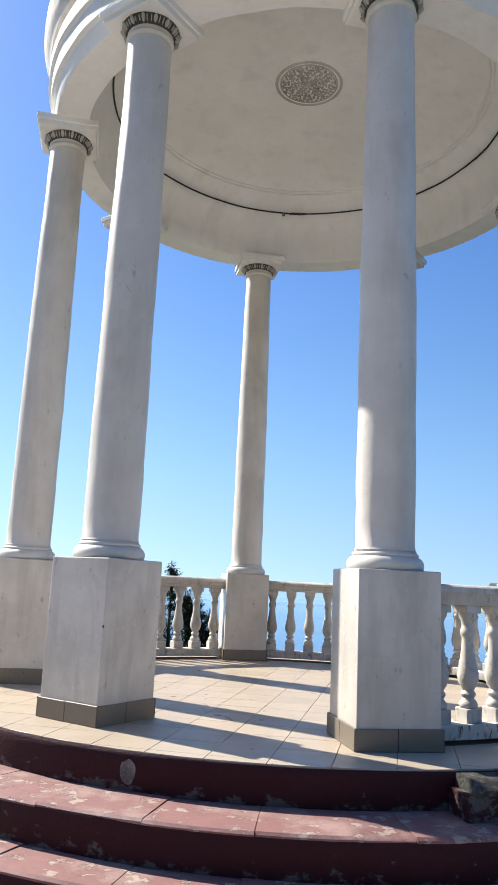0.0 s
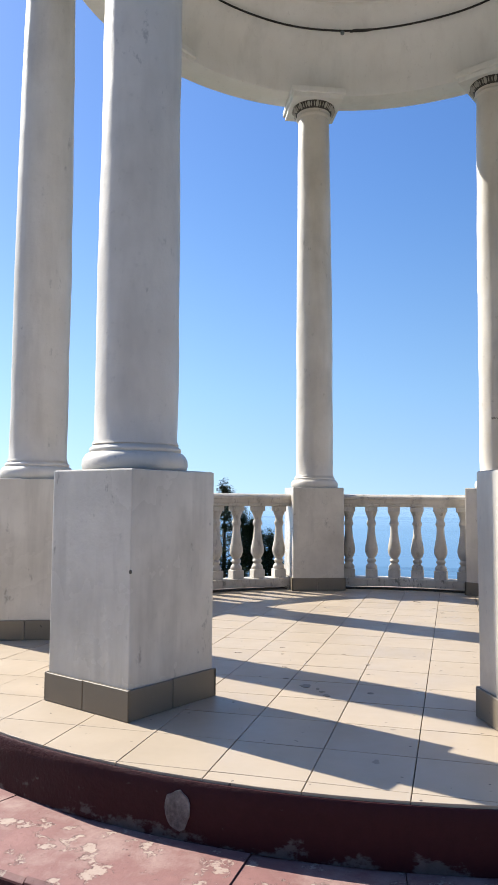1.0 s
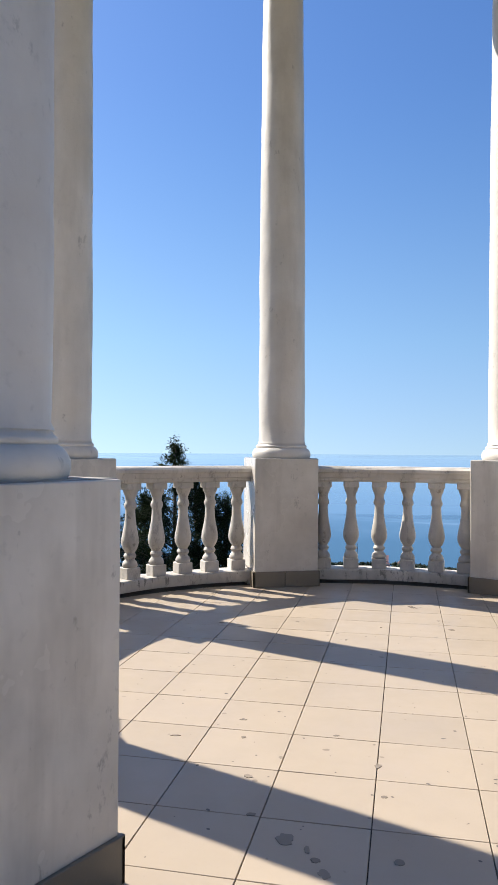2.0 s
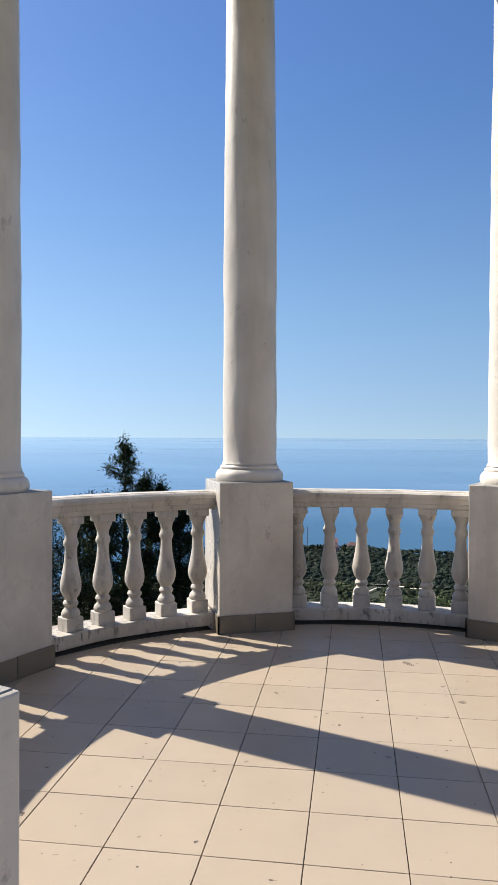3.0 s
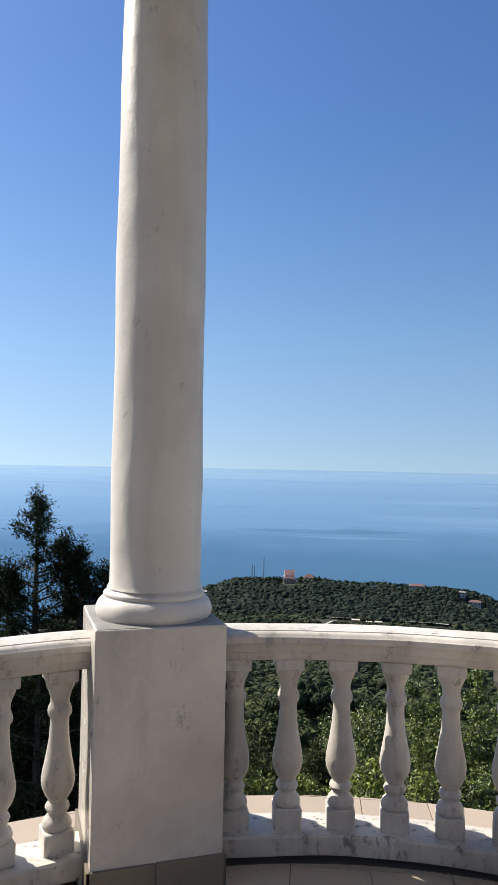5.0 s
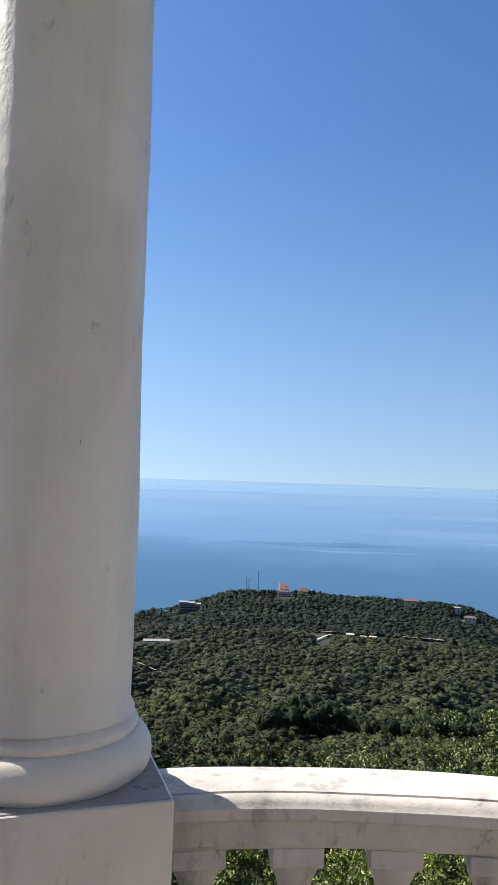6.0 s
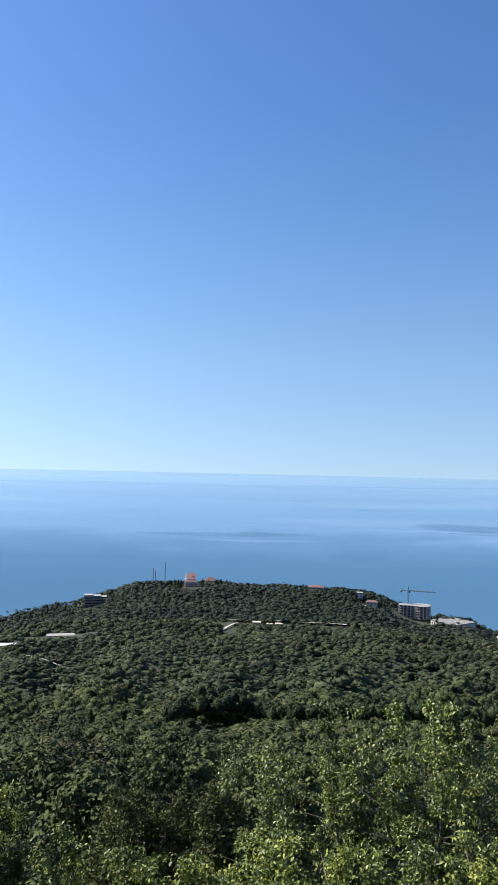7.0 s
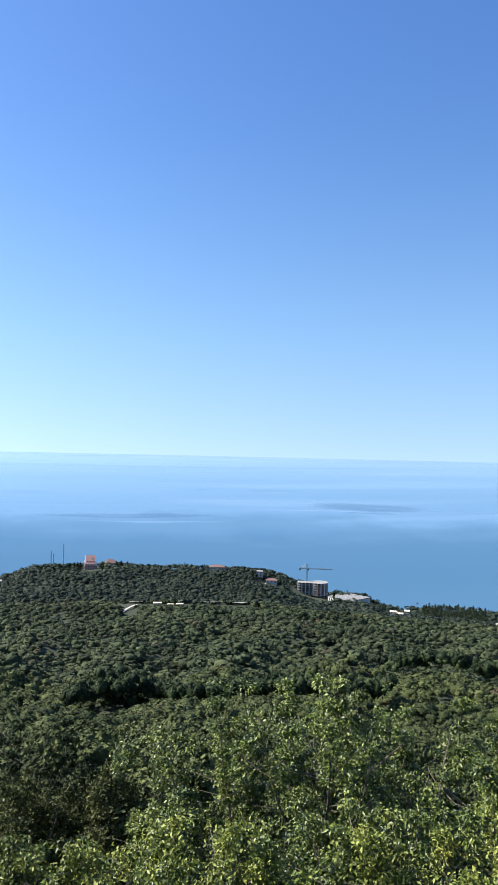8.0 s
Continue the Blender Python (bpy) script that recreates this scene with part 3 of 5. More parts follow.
def scrawl(col, angle, z, rows, seed):
    """Scratched marks on a shaft, as short bars that follow its curve."""
    rng = random.Random(seed)
    bm = bmesh.new()
    for row in range(rows):
        for k in range(7):
            a = radians(angle + 2.6 * k + rng.uniform(-0.5, 0.5))
            h = rng.uniform(0.012, 0.026)
            m = Matrix.Rotation(a, 4, "Z") @ Matrix.Translation((0.1945 - 0.004 * (z - 1.2), 0, z - 0.035 * row + rng.uniform(-0.004, 0.004))) @ Matrix.Rotation(rng.uniform(-0.5, 0.5), 4, "X")
            merge(bm, block(-0.004, 0.0015, -0.0014, 0.0014, -h / 2, h / 2), m)
            merge(bm, block(-0.004, 0.0015, -0.004, 0.004, -0.0012, 0.0012), m)
    return part("scrawl", bm, BLACK, col, "small dark scrawled marks")


chip = bmesh.new()
bmesh.ops.create_icosphere(chip, subdivisions=2, radius=1)
for vert in chip.verts:
    vert.co = Vector((HW - 0.003, HW - 0.003, 0.60)) + Vector((vert.co.x * 0.007, vert.co.y * 0.007, vert.co.z * 0.010)) * (1 + 0.3 * noise.noise(vert.co * 2))
part("chip", chip, RECESSDARK, columns[3], "small dark chip in the pedestal's corner")


scrawl(columns[7], 178, 1.70, 1, 5)
scrawl(columns[0], 196, 1.74, 2, 9)

# ---- balustrades ----
RAIL_R = COLUMN_R


def baluster_mesh():
    prof = [(0.050, 0.115), (0.058, 0.122), (0.060, 0.134), (0.052, 0.150), (0.040, 0.160), (0.0365, 0.168), (0.045, 0.176), (0.049, 0.186), (0.044, 0.196), (0.036, 0.204), (0.040, 0.212),
            (0.053, 0.228), (0.0635, 0.250), (0.067, 0.275), (0.065, 0.305), (0.0575, 0.345), (0.048, 0.395), (0.0405, 0.445), (0.037, 0.490), (0.0375, 0.505),
            (0.046, 0.515), (0.0485, 0.527), (0.044, 0.540), (0.0375, 0.550), (0.0375, 0.565), (0.043, 0.582), (0.056, 0.604), (0.060, 0.620)]
    prof = [(r, z + max(0.0, z - 0.445) * 0.31 - max(0.0, 0.25 - z) * 0.24) for r, z in prof]
    bm = lathe(prof, 20, 0.0018, 7)
    merge(bm, block(-0.060, 0.060, -0.060, 0.060, -0.004, 0.086, 0.006))
    merge(bm, block(-0.062, 0.062, -0.062, 0.062, 0.672, 0.722, 0.005))
    return bm


def build_balustrade(angle):
    half = 22.5 - math.degrees(math.asin((HW - 0.004) / RAIL_R))
    rail = thing("balustrade", COLONNADE @ Matrix.Rotation(radians(angle), 4, "Z"), "curved white balustrade with turned balusters between two pedestals", "balustrade", "balustrades of the rotunda")
    prof = [(0, 0), (-0.010, 0.012), (-0.010, 0.034), (-0.022, 0.039), (-0.024, 0.066), (-0.032, 0.076), (-0.038, 0.080), (-0.038, 0.104), (-0.031, 0.109), (-0.028, 0.1125), (-0.020, 0.119), (-0.006, 0.1225), (0.002, 0.1225), (0.0035, 0.1175), (0.0065, 0.1175), (0.008, 0.125), (0.075, 0.129), (0.155, 0.123),
            (0.170, 0.112), (0.173, 0.080), (0.158, 0.066), (0.150, 0.036), (0.142, 0.012), (0.134, 0)]
    part("handrail", ring([(RAIL_R - 0.064 + r, 0.834 + z) for r, z in prof], -half, half, 30, 0.004, 2), RAIL, rail, "", True)
    plinth = [(RAIL_R + r, z) for r, z in ((-0.109, 0.030), (-0.113, 0.038), (-0.111, 0.106), (-0.103, 0.115), (0.101, 0.115), (0.109, 0.106), (0.109, 0.030))]
    part("plinth", ring(plinth, -half, half, 30, 0.007, 6), PLINTH, rail, "", True)
    foot = [(RAIL_R + r, z) for r, z in ((-0.105, 0.0), (-0.106, 0.032), (0.094, 0.032), (0.094, 0.0))]
    for end in (-1, 1):
        part("foot", ring(foot, end * half, end * (half - 1.0), 2), RAIL, rail)
    # dark strip laid in the slit: its shade, with some dirt, as colour
    part("dirt_strip", ring([(RAIL_R + r, z) for r, z in ((-0.112, -0.004), (-0.112, 0.0022), (0.105, 0.0022), (0.105, -0.004))], -half, half, 24), GROUT, rail, "dark strip for the shade and dirt in the gap under the plinth")
    first = None
    for k in range(6):
        m = Matrix.Rotation(radians(-13.75 + 5.5 * k), 4, "Z") @ Matrix.Translation((RAIL_R, 0, 0.1125))
        if first is None:
            first = b = part("baluster", baluster_mesh(), RAIL, rail, "", True)
        else:
            b = new("baluster", first.data)
            b.parent = rail
        b.matrix_local = m
    return rail


balustrade = build_balustrade(FIRST - 22.5)
for k in (-3, -2, -1, 1, 2):
    copy_thing(balustrade, COLONNADE @ Matrix.Rotation(radians(FIRST - 22.5 + 45 * k), 4, "Z"))

# ---- roof ----
roof = thing("rotunda_roof", MIDDLE @ Matrix.Translation((0, 0, BEAM_Z)), "round white entablature with a shallow dome ceiling on columns", "roof")
beam = [(2.262, 0.0), (2.252, 0.02), (2.256, 0.20), (2.228, 0.38), (2.155, 0.53), (2.085, 0.60), (2.075, 0.66), (2.60, 0.66), (2.60, 0.54), (2.675, 0.50), (2.675, 0.36), (2.645, 0.34), (2.640, 0.18), (2.600, 0.16), (2.568, 0.008), (2.56, 0.0)]
part("entablature", ring(beam, 0, 360, 144, 0.008, 8), VAULT, roof, "", True)
cornice = [(2.58, 0.60), (2.68, 0.62), (2.70, 0.68), (2.73, 0.72), (2.735, 0.78), (2.76, 0.82), (2.76, 0.90), (2.50, 0.96), (2.50, 0.61)]
part("cornice", ring(cornice, 0, 360, 144, 0.006, 4), WHITE, roof, "", True)


def dome_height(r):
    return 0.603 + 0.432 * max(0.0, 1 - (r / 2.077) ** 2) ** 0.43


shell = [(2.076 * math.sin(0.5 * math.pi * (1 - k / 22)) + 0.001, dome_height(2.076 * math.sin(0.5 * math.pi * (1 - k / 22)))) for k in range(23)]
outer = [(0.001, 1.45), (0.8, 1.40), (1.6, 1.25), (2.3, 0.98), (2.5, 0.8)]
part("dome_ceiling", ring(shell + outer + [(2.5, 0.63)], 0, 360, 120, 0.006, 11), VAULT, roof, "", True)

for r in (1.905, 1.865):
    h = dome_height(r)
    part("moulding", ring([(r - 0.012, h + 0.01), (r - 0.010, h - 0.008), (r + 0.002, h - 0.014), (r + 0.012, h - 0.010), (r + 0.014, h + 0.01)], 0, 360, 120), VAULT, roof, "", True)


def rosette_mesh():
    top = dome_height(0)
    bm = ring([(0.33, 0.012), (0.335, -0.010), (0.350, -0.018), (0.365, -0.010), (0.37, 0.03)], 0, 360, 64)
    merge(bm, ring([(0.295, 0.012), (0.298, -0.008), (0.306, -0.012), (0.314, -0.008), (0.316, 0.012)], 0, 360, 64))
    merge(bm, ring([(0.001, 0.004), (0.30, 0.010), (0.30, 0.02), (0.001, 0.02)], 0, 360, 48))
    rng = random.Random(4)
    for ringno, (r, count, size) in enumerate([(0.046, 7, 0.026), (0.078, 10, 0.028), (0.112, 14, 0.030), (0.148, 19, 0.030), (0.184, 23, 0.028), (0.220, 28, 0.028), (0.252, 33, 0.024), (0.278, 38, 0.020)]):
        for k in range(count):
            a = 2 * math.pi * (k + 0.5 * ringno + rng.uniform(-0.3, 0.3)) / count
            for side in (-1, 1):
                leaf = bmesh.new()
                bmesh.ops.create_icosphere(leaf, subdivisions=1, radius=1)
                m = Matrix.Rotation(a, 4, "Z") @ Matrix.Translation((r, 0, -0.006)) @ Matrix.Rotation(side * radians(35 + rng.uniform(-35, 35)), 4, "Z") @ Matrix.Diagonal((size * 0.8, size * rng.uniform(0.22, 0.38), 0.016, 1)) @ Matrix.Translation((0.3, side * 0.5, 0))
                merge(bm, leaf, m)
    boss = bmesh.new()
    bmesh.ops.create_icosphere(boss, subdivisions=2, radius=1)
    merge(bm, boss, Matrix.Diagonal((0.045, 0.045, 0.030, 1)))
    bmesh.ops.translate(bm, verts=bm.verts[:], vec=(0, 0, top))
    return bm


part("rosette", rosette_mesh(), STUCCO, roof, "grey stucco ceiling rosette with leaf relief", True)

# cable that runs round the foot of the dome, with a small empty lamp holder
cable_points = []
for k in range(181):
    a = radians(2 * k)
    cable_points.append(((2.062 + 0.006 * math.sin(7 * a)) * math.cos(a), (2.062 + 0.006 * math.sin(7 * a)) * math.sin(a), BEAM_Z + 0.607 + 0.010 * noise.noise((k * 0.13, 0, 0))))
cable = thing("cable", MIDDLE, "black cable clipped round the foot of the dome", "cable")
part("cord", tube(cable_points, [0.010] * 181, 6), BLACK, cable, "", True)
ca = radians(101)
part("tape_joint", tube([(2.055 * math.cos(ca + s), 2.055 * math.sin(ca + s), BEAM_Z + 0.600 + z) for s, z in ((-0.06, 0.004), (-0.02, 0.0), (0.03, 0.002), (0.05, -0.012))], [0.012, 0.016, 0.016, 0.009], 6), BLACK, cable, "", True)
ca = radians(106)
holder = lathe([(0.012, 0), (0.020, 0.004), (0.022, 0.03), (0.014, 0.036)], 12)
bmesh.ops.transform(holder, matrix=Matrix.Translation((2.065 * math.cos(ca), 2.065 * math.sin(ca), BEAM_Z + 0.565)), verts=holder.verts[:])
part("lamp_holder", holder, STEEL, cable, "", True)


# ================= the hillside, woods and sea =================
EYE = (0.5, 0.0)                   # bearings below are taken from here, in degrees to the right of +y
DIST = [0, 4.2, 6, 9, 13, 22, 40, 60, 120, 215, 400, 560, 690, 800, 900, 960, 1050, 1200, 1500]
DROP = [-0.9, -1.3, -3.6, -6.2, -8.2, -11.5, -18.0, -25.5, -46, -73.5, -110, -132, -144, -148, -150, -152, -168, -186, -215]
RIDGE_A = [-40, -25, -15.4, -12.9, -10.2, -8.0, -5.8, -4.3, -2.7, -1.8, 0.1, 0.9, 2.2, 4.3, 5.6, 7.4, 9.1, 10.4, 11.7, 13.0, 13.9, 16.5, 19.7, 21.6, 23.3, 25.7, 29, 45]
RIDGE_EL = [-12.2, -11.6, -10.85, -10.50, -10.12, -9.5, -8.85, -8.75, -8.70, -8.72, -8.58, -8.64, -8.83, -8.90, -8.80, -8.92, -8.86, -8.96, -9.08, -9.38, -9.75, -10.5, -10.65, -10.95, -10.88, -10.82, -10.9, -11.6]
SEA_Z = -185.0


def smooth(x, lo, hi):
    f = np.clip((x - lo) / (hi - lo), 0, 1)
    return f * f * (3 - 2 * f)


def ground_height(x, y):
    """The ground's height at arrays of x, y."""
    dx, dy = np.asarray(x, float) - EYE[0], np.asarray(y, float) - EYE[1]
    d = np.hypot(dx, dy)
    bearing = np.degrees(np.arctan2(dx, dy))
    z = np.interp(d, DIST, DROP)
    want = 930 * np.tan(np.radians(np.interp(bearing, RIDGE_A, RIDGE_EL))) - 5.0
    z = z + (want + 151.0) * smooth(d, 620, 900)
    z += (3.0 * np.sin(d * 0.021 + bearing * 0.11) + 3.2 * np.sin(d * 0.034 + 0.8 * np.sin(bearing * 0.33) + bearing * 0.19) * (1 - smooth(d, 520, 620))) * smooth(d, 60, 200) * (1 - smooth(d, 700, 850)) + 1.6 * np.sin(d * 0.06 - bearing * 0.23) * smooth(d, 60, 150) * (1 - smooth(d, 700, 850))
    z += 3.6 * np.sin(bearing * 0.75 + 2.0 * np.sin(d * 0.008)) * smooth(d, 200, 320) * (1 - smooth(d, 500, 600))
    z += 8.5 * smooth(d, 800, 840) * (1 - smooth(d, 895, 930)) * smooth(bearing, 15.6, 17.2) * (1 - smooth(bearing, 19.2, 20.8))
    # entrance side, out of view: level ground, then an added slope hiding low sky
    back = smooth(np.abs(bearing), 75, 120)
    rear = GROUND_Z + 0.30 * np.maximum(d - 18, 0)
    z = z * (1 - back) + rear * back
    near = 1 - smooth(np.hypot(np.asarray(x) - CX, np.asarray(y) - CY), 3.6, 5.2)
    return z * (1 - near) + GROUND_Z * near


rad = np.concatenate([[0.01], np.linspace(1, 12, 23)[1:], np.geomspace(13, 1500, 90)])
ang = np.radians(np.arange(0, 360, 1.5))
gx = EYE[0] + rad[:, None] * np.sin(ang)
gy = EYE[1] + rad[:, None] * np.cos(ang)
gz = ground_height(gx, gy)
na = len(ang)
idx = np.arange(len(rad) * na).reshape(len(rad), na)
quads = np.stack([idx[:-1], np.roll(idx, -1, 1)[:-1], np.roll(idx, -1, 1)[1:], idx[1:]], -1).reshape(-1, 4)
ground = raw("ground", np.stack([gx, gy, gz], -1).reshape(-1, 3), np.concatenate([quads[:, [0, 2, 1]], quads[:, [0, 3, 2]]]), SOIL)
tagged(ground, "steep scrubby hillside falling to the sea", "ground", kind="structure")

# added out of view: pale ground that bounces warm light onto ceiling and columns
bounce_ground = part("pavement", ring([(2.9, -0.5), (15.5, -0.5), (15.5, 0.012), (2.9, 0.012)], 208, 332, 60), BOUNCEGRAVEL)
bounce_ground.matrix_world = BASE @ Matrix.Translation((0, 0, GROUND_Z))
tagged(bounce_ground, "unseen pale ground added to bounce light up at the rotunda", "pavement", kind="structure")

# the sea: level near the coast, its far edge lifted to where the true horizon stands
srad = np.array([600, 900, 1000, 1120, 1270, 1450, 1680, 1950, 2300, 2750, 3300, 4000, 4500, 4900], float)
sz = SEA_Z * np.minimum(1.0, 900 / srad) ** 1.0
sang = np.radians(np.arange(-100, 101, 2.0))
sx, sy = EYE[0] + srad[:, None] * np.sin(sang), EYE[1] + srad[:, None] * np.cos(sang)
ns = len(sang)
sid = np.arange(len(srad) * ns).reshape(len(srad), ns)
sq = np.stack([sid[:-1, :-1], sid[:-1, 1:], sid[1:, 1:], sid[1:, :-1]], -1).reshape(-1, 4)
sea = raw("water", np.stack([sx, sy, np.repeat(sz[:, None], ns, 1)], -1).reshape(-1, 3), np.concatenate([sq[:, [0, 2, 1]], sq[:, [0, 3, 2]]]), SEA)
sea.data.polygons.foreach_set("use_smooth", [True] * len(sea.data.polygons))
tagged(sea, "calm blue sea with pale streaks to the horizon", "sea", kind="structure")


def polar(bearing, d):
    return EYE[0] + d * math.sin(radians(bearing)), EYE[1] + d * math.cos(radians(bearing))


# ---- crowns of the woods ----
def crown_template(seed, lobes, leaves_n, leaf, core=1.0):
    """A crown of unit size: uneven lobes with leaf sprays standing out of them."""
    rng = np.random.default_rng(seed)
    bm = bmesh.new()
    bmesh.ops.create_icosphere(bm, subdivisions=1, radius=1)
    iv = np.array([p.co for p in bm.verts])
    tri = np.array([[p.index for p in q.verts] for q in bm.faces])
    bm.free()
    vs, fs, base = [], [], 0
    for k in range(lobes):
        r = rng.uniform(0.30, 0.50) if k else 0.64
        a, out = rng.uniform(0, 6.283), (rng.uniform(0.30, 0.68) if k else 0.0)
        c = np.array([out * math.cos(a), out * math.sin(a), rng.uniform(-0.25, 0.55) if k else 0.0])
        v = iv * r * (1 + 0.22 * rng.standard_normal((len(iv), 1)).clip(-1.3, 1.3)) + c
        keep = tri[(v[tri].mean(1) - c)[:, 2] > -0.35 * r]
        vs.append((v - c) * core + c)
        fs.append(keep + base)
        base += len(v)
    v, f = np.concatenate(vs), np.concatenate(fs)
    if leaves_n:
        src = rng.integers(0, lobes, leaves_n)
        cen = np.array([w.mean(0) for w in vs])[src]
        rad_ = np.array([np.linalg.norm(w - w.mean(0), axis=1).mean() for w in vs])[src][:, None]
        d = rng.standard_normal((leaves_n, 3)) + (0, 0, 0.35)
        d /= np.linalg.norm(d, axis=1)[:, None]
        c = cen + d * rad_ / core * rng.uniform(0.88, 1.22, (leaves_n, 1))
        t = rng.standard_normal((leaves_n, 3))
        t = t - (t * d).sum(1)[:, None] * d * 0.5
        t /= np.linalg.norm(t, axis=1)[:, None]
        s = np.cross(t, d + 0.35 * rng.standard_normal(d.shape))
        s /= np.linalg.norm(s, axis=1)[:, None]
        size = leaf * rng.uniform(0.6, 1.3, (leaves_n, 1))
        quad = np.stack([c - t * size, c + s * size * 0.6, c + t * size, c - s * size * 0.6], 1).reshape(-1, 3)
        b = len(v) + 4 * np.arange(leaves_n)[:, None]
        f = np.concatenate([f, b + [0, 1, 2], b + [0, 2, 3]])
        v = np.concatenate([v, quad])
    return v, f


def scatter(templates, x, y, z, size, squash, seed):
    """All crowns as one pair of arrays."""
    rng = np.random.default_rng(seed)
    vs, fs, base = [], [], 0
    pick = rng.integers(0, len(templates), len(x))
    turn = rng.uniform(0, 2 * np.pi, len(x))
    for k in range(len(templates)):
        n = np.flatnonzero(pick == k)
        if not len(n):
            continue
        v, f = templates[k]
        c, s = np.cos(turn[n])[:, None], np.sin(turn[n])[:, None]
        px = (v[:, 0] * c - v[:, 1] * s) * size[n, None] + x[n, None]
        py = (v[:, 0] * s + v[:, 1] * c) * size[n, None] + y[n, None]
        pz = v[:, 2] * (size * squash)[n, None] + z[n, None]
        vs.append(np.stack([px, py, pz], -1).reshape(-1, 3))
        fs.append((f[None] + (base + len(v) * np.arange(len(n)))[:, None, None]).reshape(-1, 3))
        base += len(v) * len(n)
    return np.concatenate(vs), np.concatenate(fs)


def woods(d0, d1, b0, b1, spacing, seed, gap=0.0):
    """Jittered places between two distances and bearings."""
    rng = np.random.default_rng(seed)
    out, d = [], d0
    while d < d1:
        step = spacing(d)
        n = int(radians(b1 - b0) * d / step)
        bear = np.linspace(b0, b1, n) + rng.uniform(-0.5, 0.5, n) * (b1 - b0) / n
        dist = d + rng.uniform(-0.6, 0.6, n) * step
        out.append(np.stack([EYE[0] + dist * np.sin(np.radians(bear)), EYE[1] + dist * np.cos(np.radians(bear)), dist, bear], -1))
        d += step * 0.86
    p = np.concatenate(out)
    return p[rng.uniform(size=len(p)) > gap]


CLEAR = [(2.0, 684, 26, 9), (4.2, 690, 24, 9), (8.6, 696, 40, 7), (-11.2, 640, 30, 8), (-14.9, 602, 25, 8), (2.2, 397, 9, 8), (5.5, 402, 13, 7), (8.9, 396, 9, 7), (1.5, 650, 8, 9),
         (18.2, 878, 30, 8), (15.3, 892, 30, 12), (-1.3, 930, 18, 9), (-8.7, 892, 15, 3), (22.6, 815, 24, 12), (11.9, 880, 18, 6)]


def keep_clear(p):
    ok = np.ones(len(p), bool)
    for b, d, half_w, half_d in CLEAR:
        cx, cy = polar(b, d)
        along = (p[:, 0] - cx) * math.cos(radians(b)) - (p[:, 1] - cy) * math.sin(radians(b))
        away = (p[:, 0] - cx) * math.sin(radians(b)) + (p[:, 1] - cy) * math.cos(radians(b))
        ok &= ~((np.abs(along) < half_w) & (away > -half_d * 2.2) & (away < half_d))
    return p[ok]


def lowered(p):
    """How far crowns are sunk where they stand in front of a clearing or a building."""
    low = np.zeros(len(p))
    for b, d, half_w, half_d in CLEAR:
        cx, cy = polar(b, d)
        along = (p[:, 0] - cx) * math.cos(radians(b)) - (p[:, 1] - cy) * math.sin(radians(b))
        away = (p[:, 0] - cx) * math.sin(radians(b)) + (p[:, 1] - cy) * math.cos(radians(b))
        low = np.maximum(low, 3.0 * ((np.abs(along) < half_w * 0.9) & (away > -48) & (away < 0)) * np.clip((away + 48) / 20, 0, 1))
    return low


far = keep_clear(woods(290, 985, -20, 31, lambda d: 5.0 + (d - 290) * 0.0024, 5, 0.02))
far = far[(far[:, 3] < 19) | (far[:, 2] < 935)]
rng = np.random.default_rng(3)
fsize = np.clip((4.1 + (far[:, 2] - 290) * 0.0012) * np.exp(0.26 * rng.standard_normal(len(far)) + 0.16 * np.sin(far[:, 0] * 0.045 + 1.3 * np.sin(far[:, 1] * 0.031)) + 0.14 * np.sin(far[:, 1] * 0.07 + far[:, 0] * 0.023)), 2.0, 7.0)
fz = ground_height(far[:, 0], far[:, 1]) + 1.2 + 0.15 * fsize + rng.uniform(-0.9, 1.5, len(far)) - lowered(far)
fsq = rng.uniform(0.40, 0.70, len(far))
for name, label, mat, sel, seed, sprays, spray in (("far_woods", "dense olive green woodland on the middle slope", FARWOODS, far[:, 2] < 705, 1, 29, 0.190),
                                                   ("promontory_woods", "dense dark green woodland covering the promontory, tinted bluish for haze", HILLWOODS, far[:, 2] >= 705, 21, 21, 0.222)):
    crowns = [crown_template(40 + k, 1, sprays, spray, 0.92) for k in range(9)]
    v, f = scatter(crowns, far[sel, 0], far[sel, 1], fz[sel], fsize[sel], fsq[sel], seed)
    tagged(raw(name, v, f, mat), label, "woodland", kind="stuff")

mid = keep_clear(woods(58, 292, -22, 31, lambda d: 3.1 + (d - 58) * 0.0085, 8, 0.02))
rng = np.random.default_rng(4)
msize = (1.75 + (mid[:, 2] - 58) * 0.0062) * np.clip(1.22 * np.exp(0.28 * rng.standard_normal(len(mid)) + 0.2 * np.sin(mid[:, 0] * 0.13 + 1.5 * np.sin(mid[:, 1] * 0.09))), 0.6, 2.2)
mz = ground_height(mid[:, 0], mid[:, 1]) + 3.9 - msize * 0.50 + rng.uniform(-0.9, 0.9, len(mid)) - 2.6 * ((np.abs(mid[:, 2] - 202) < 12) & (mid[:, 3] > -4) & (mid[:, 3] < 22))
v, f = scatter([crown_template(60 + k, 2, 105, 0.122, 0.82) for k in range(9)], mid[:, 0], mid[:, 1], mz, msize, rng.uniform(0.5, 0.85, len(mid)), 2)
tagged(raw("hillside_woods", v, f, WOODS), "olive green woodland canopy on the lower slope", "woodland", kind="stuff")


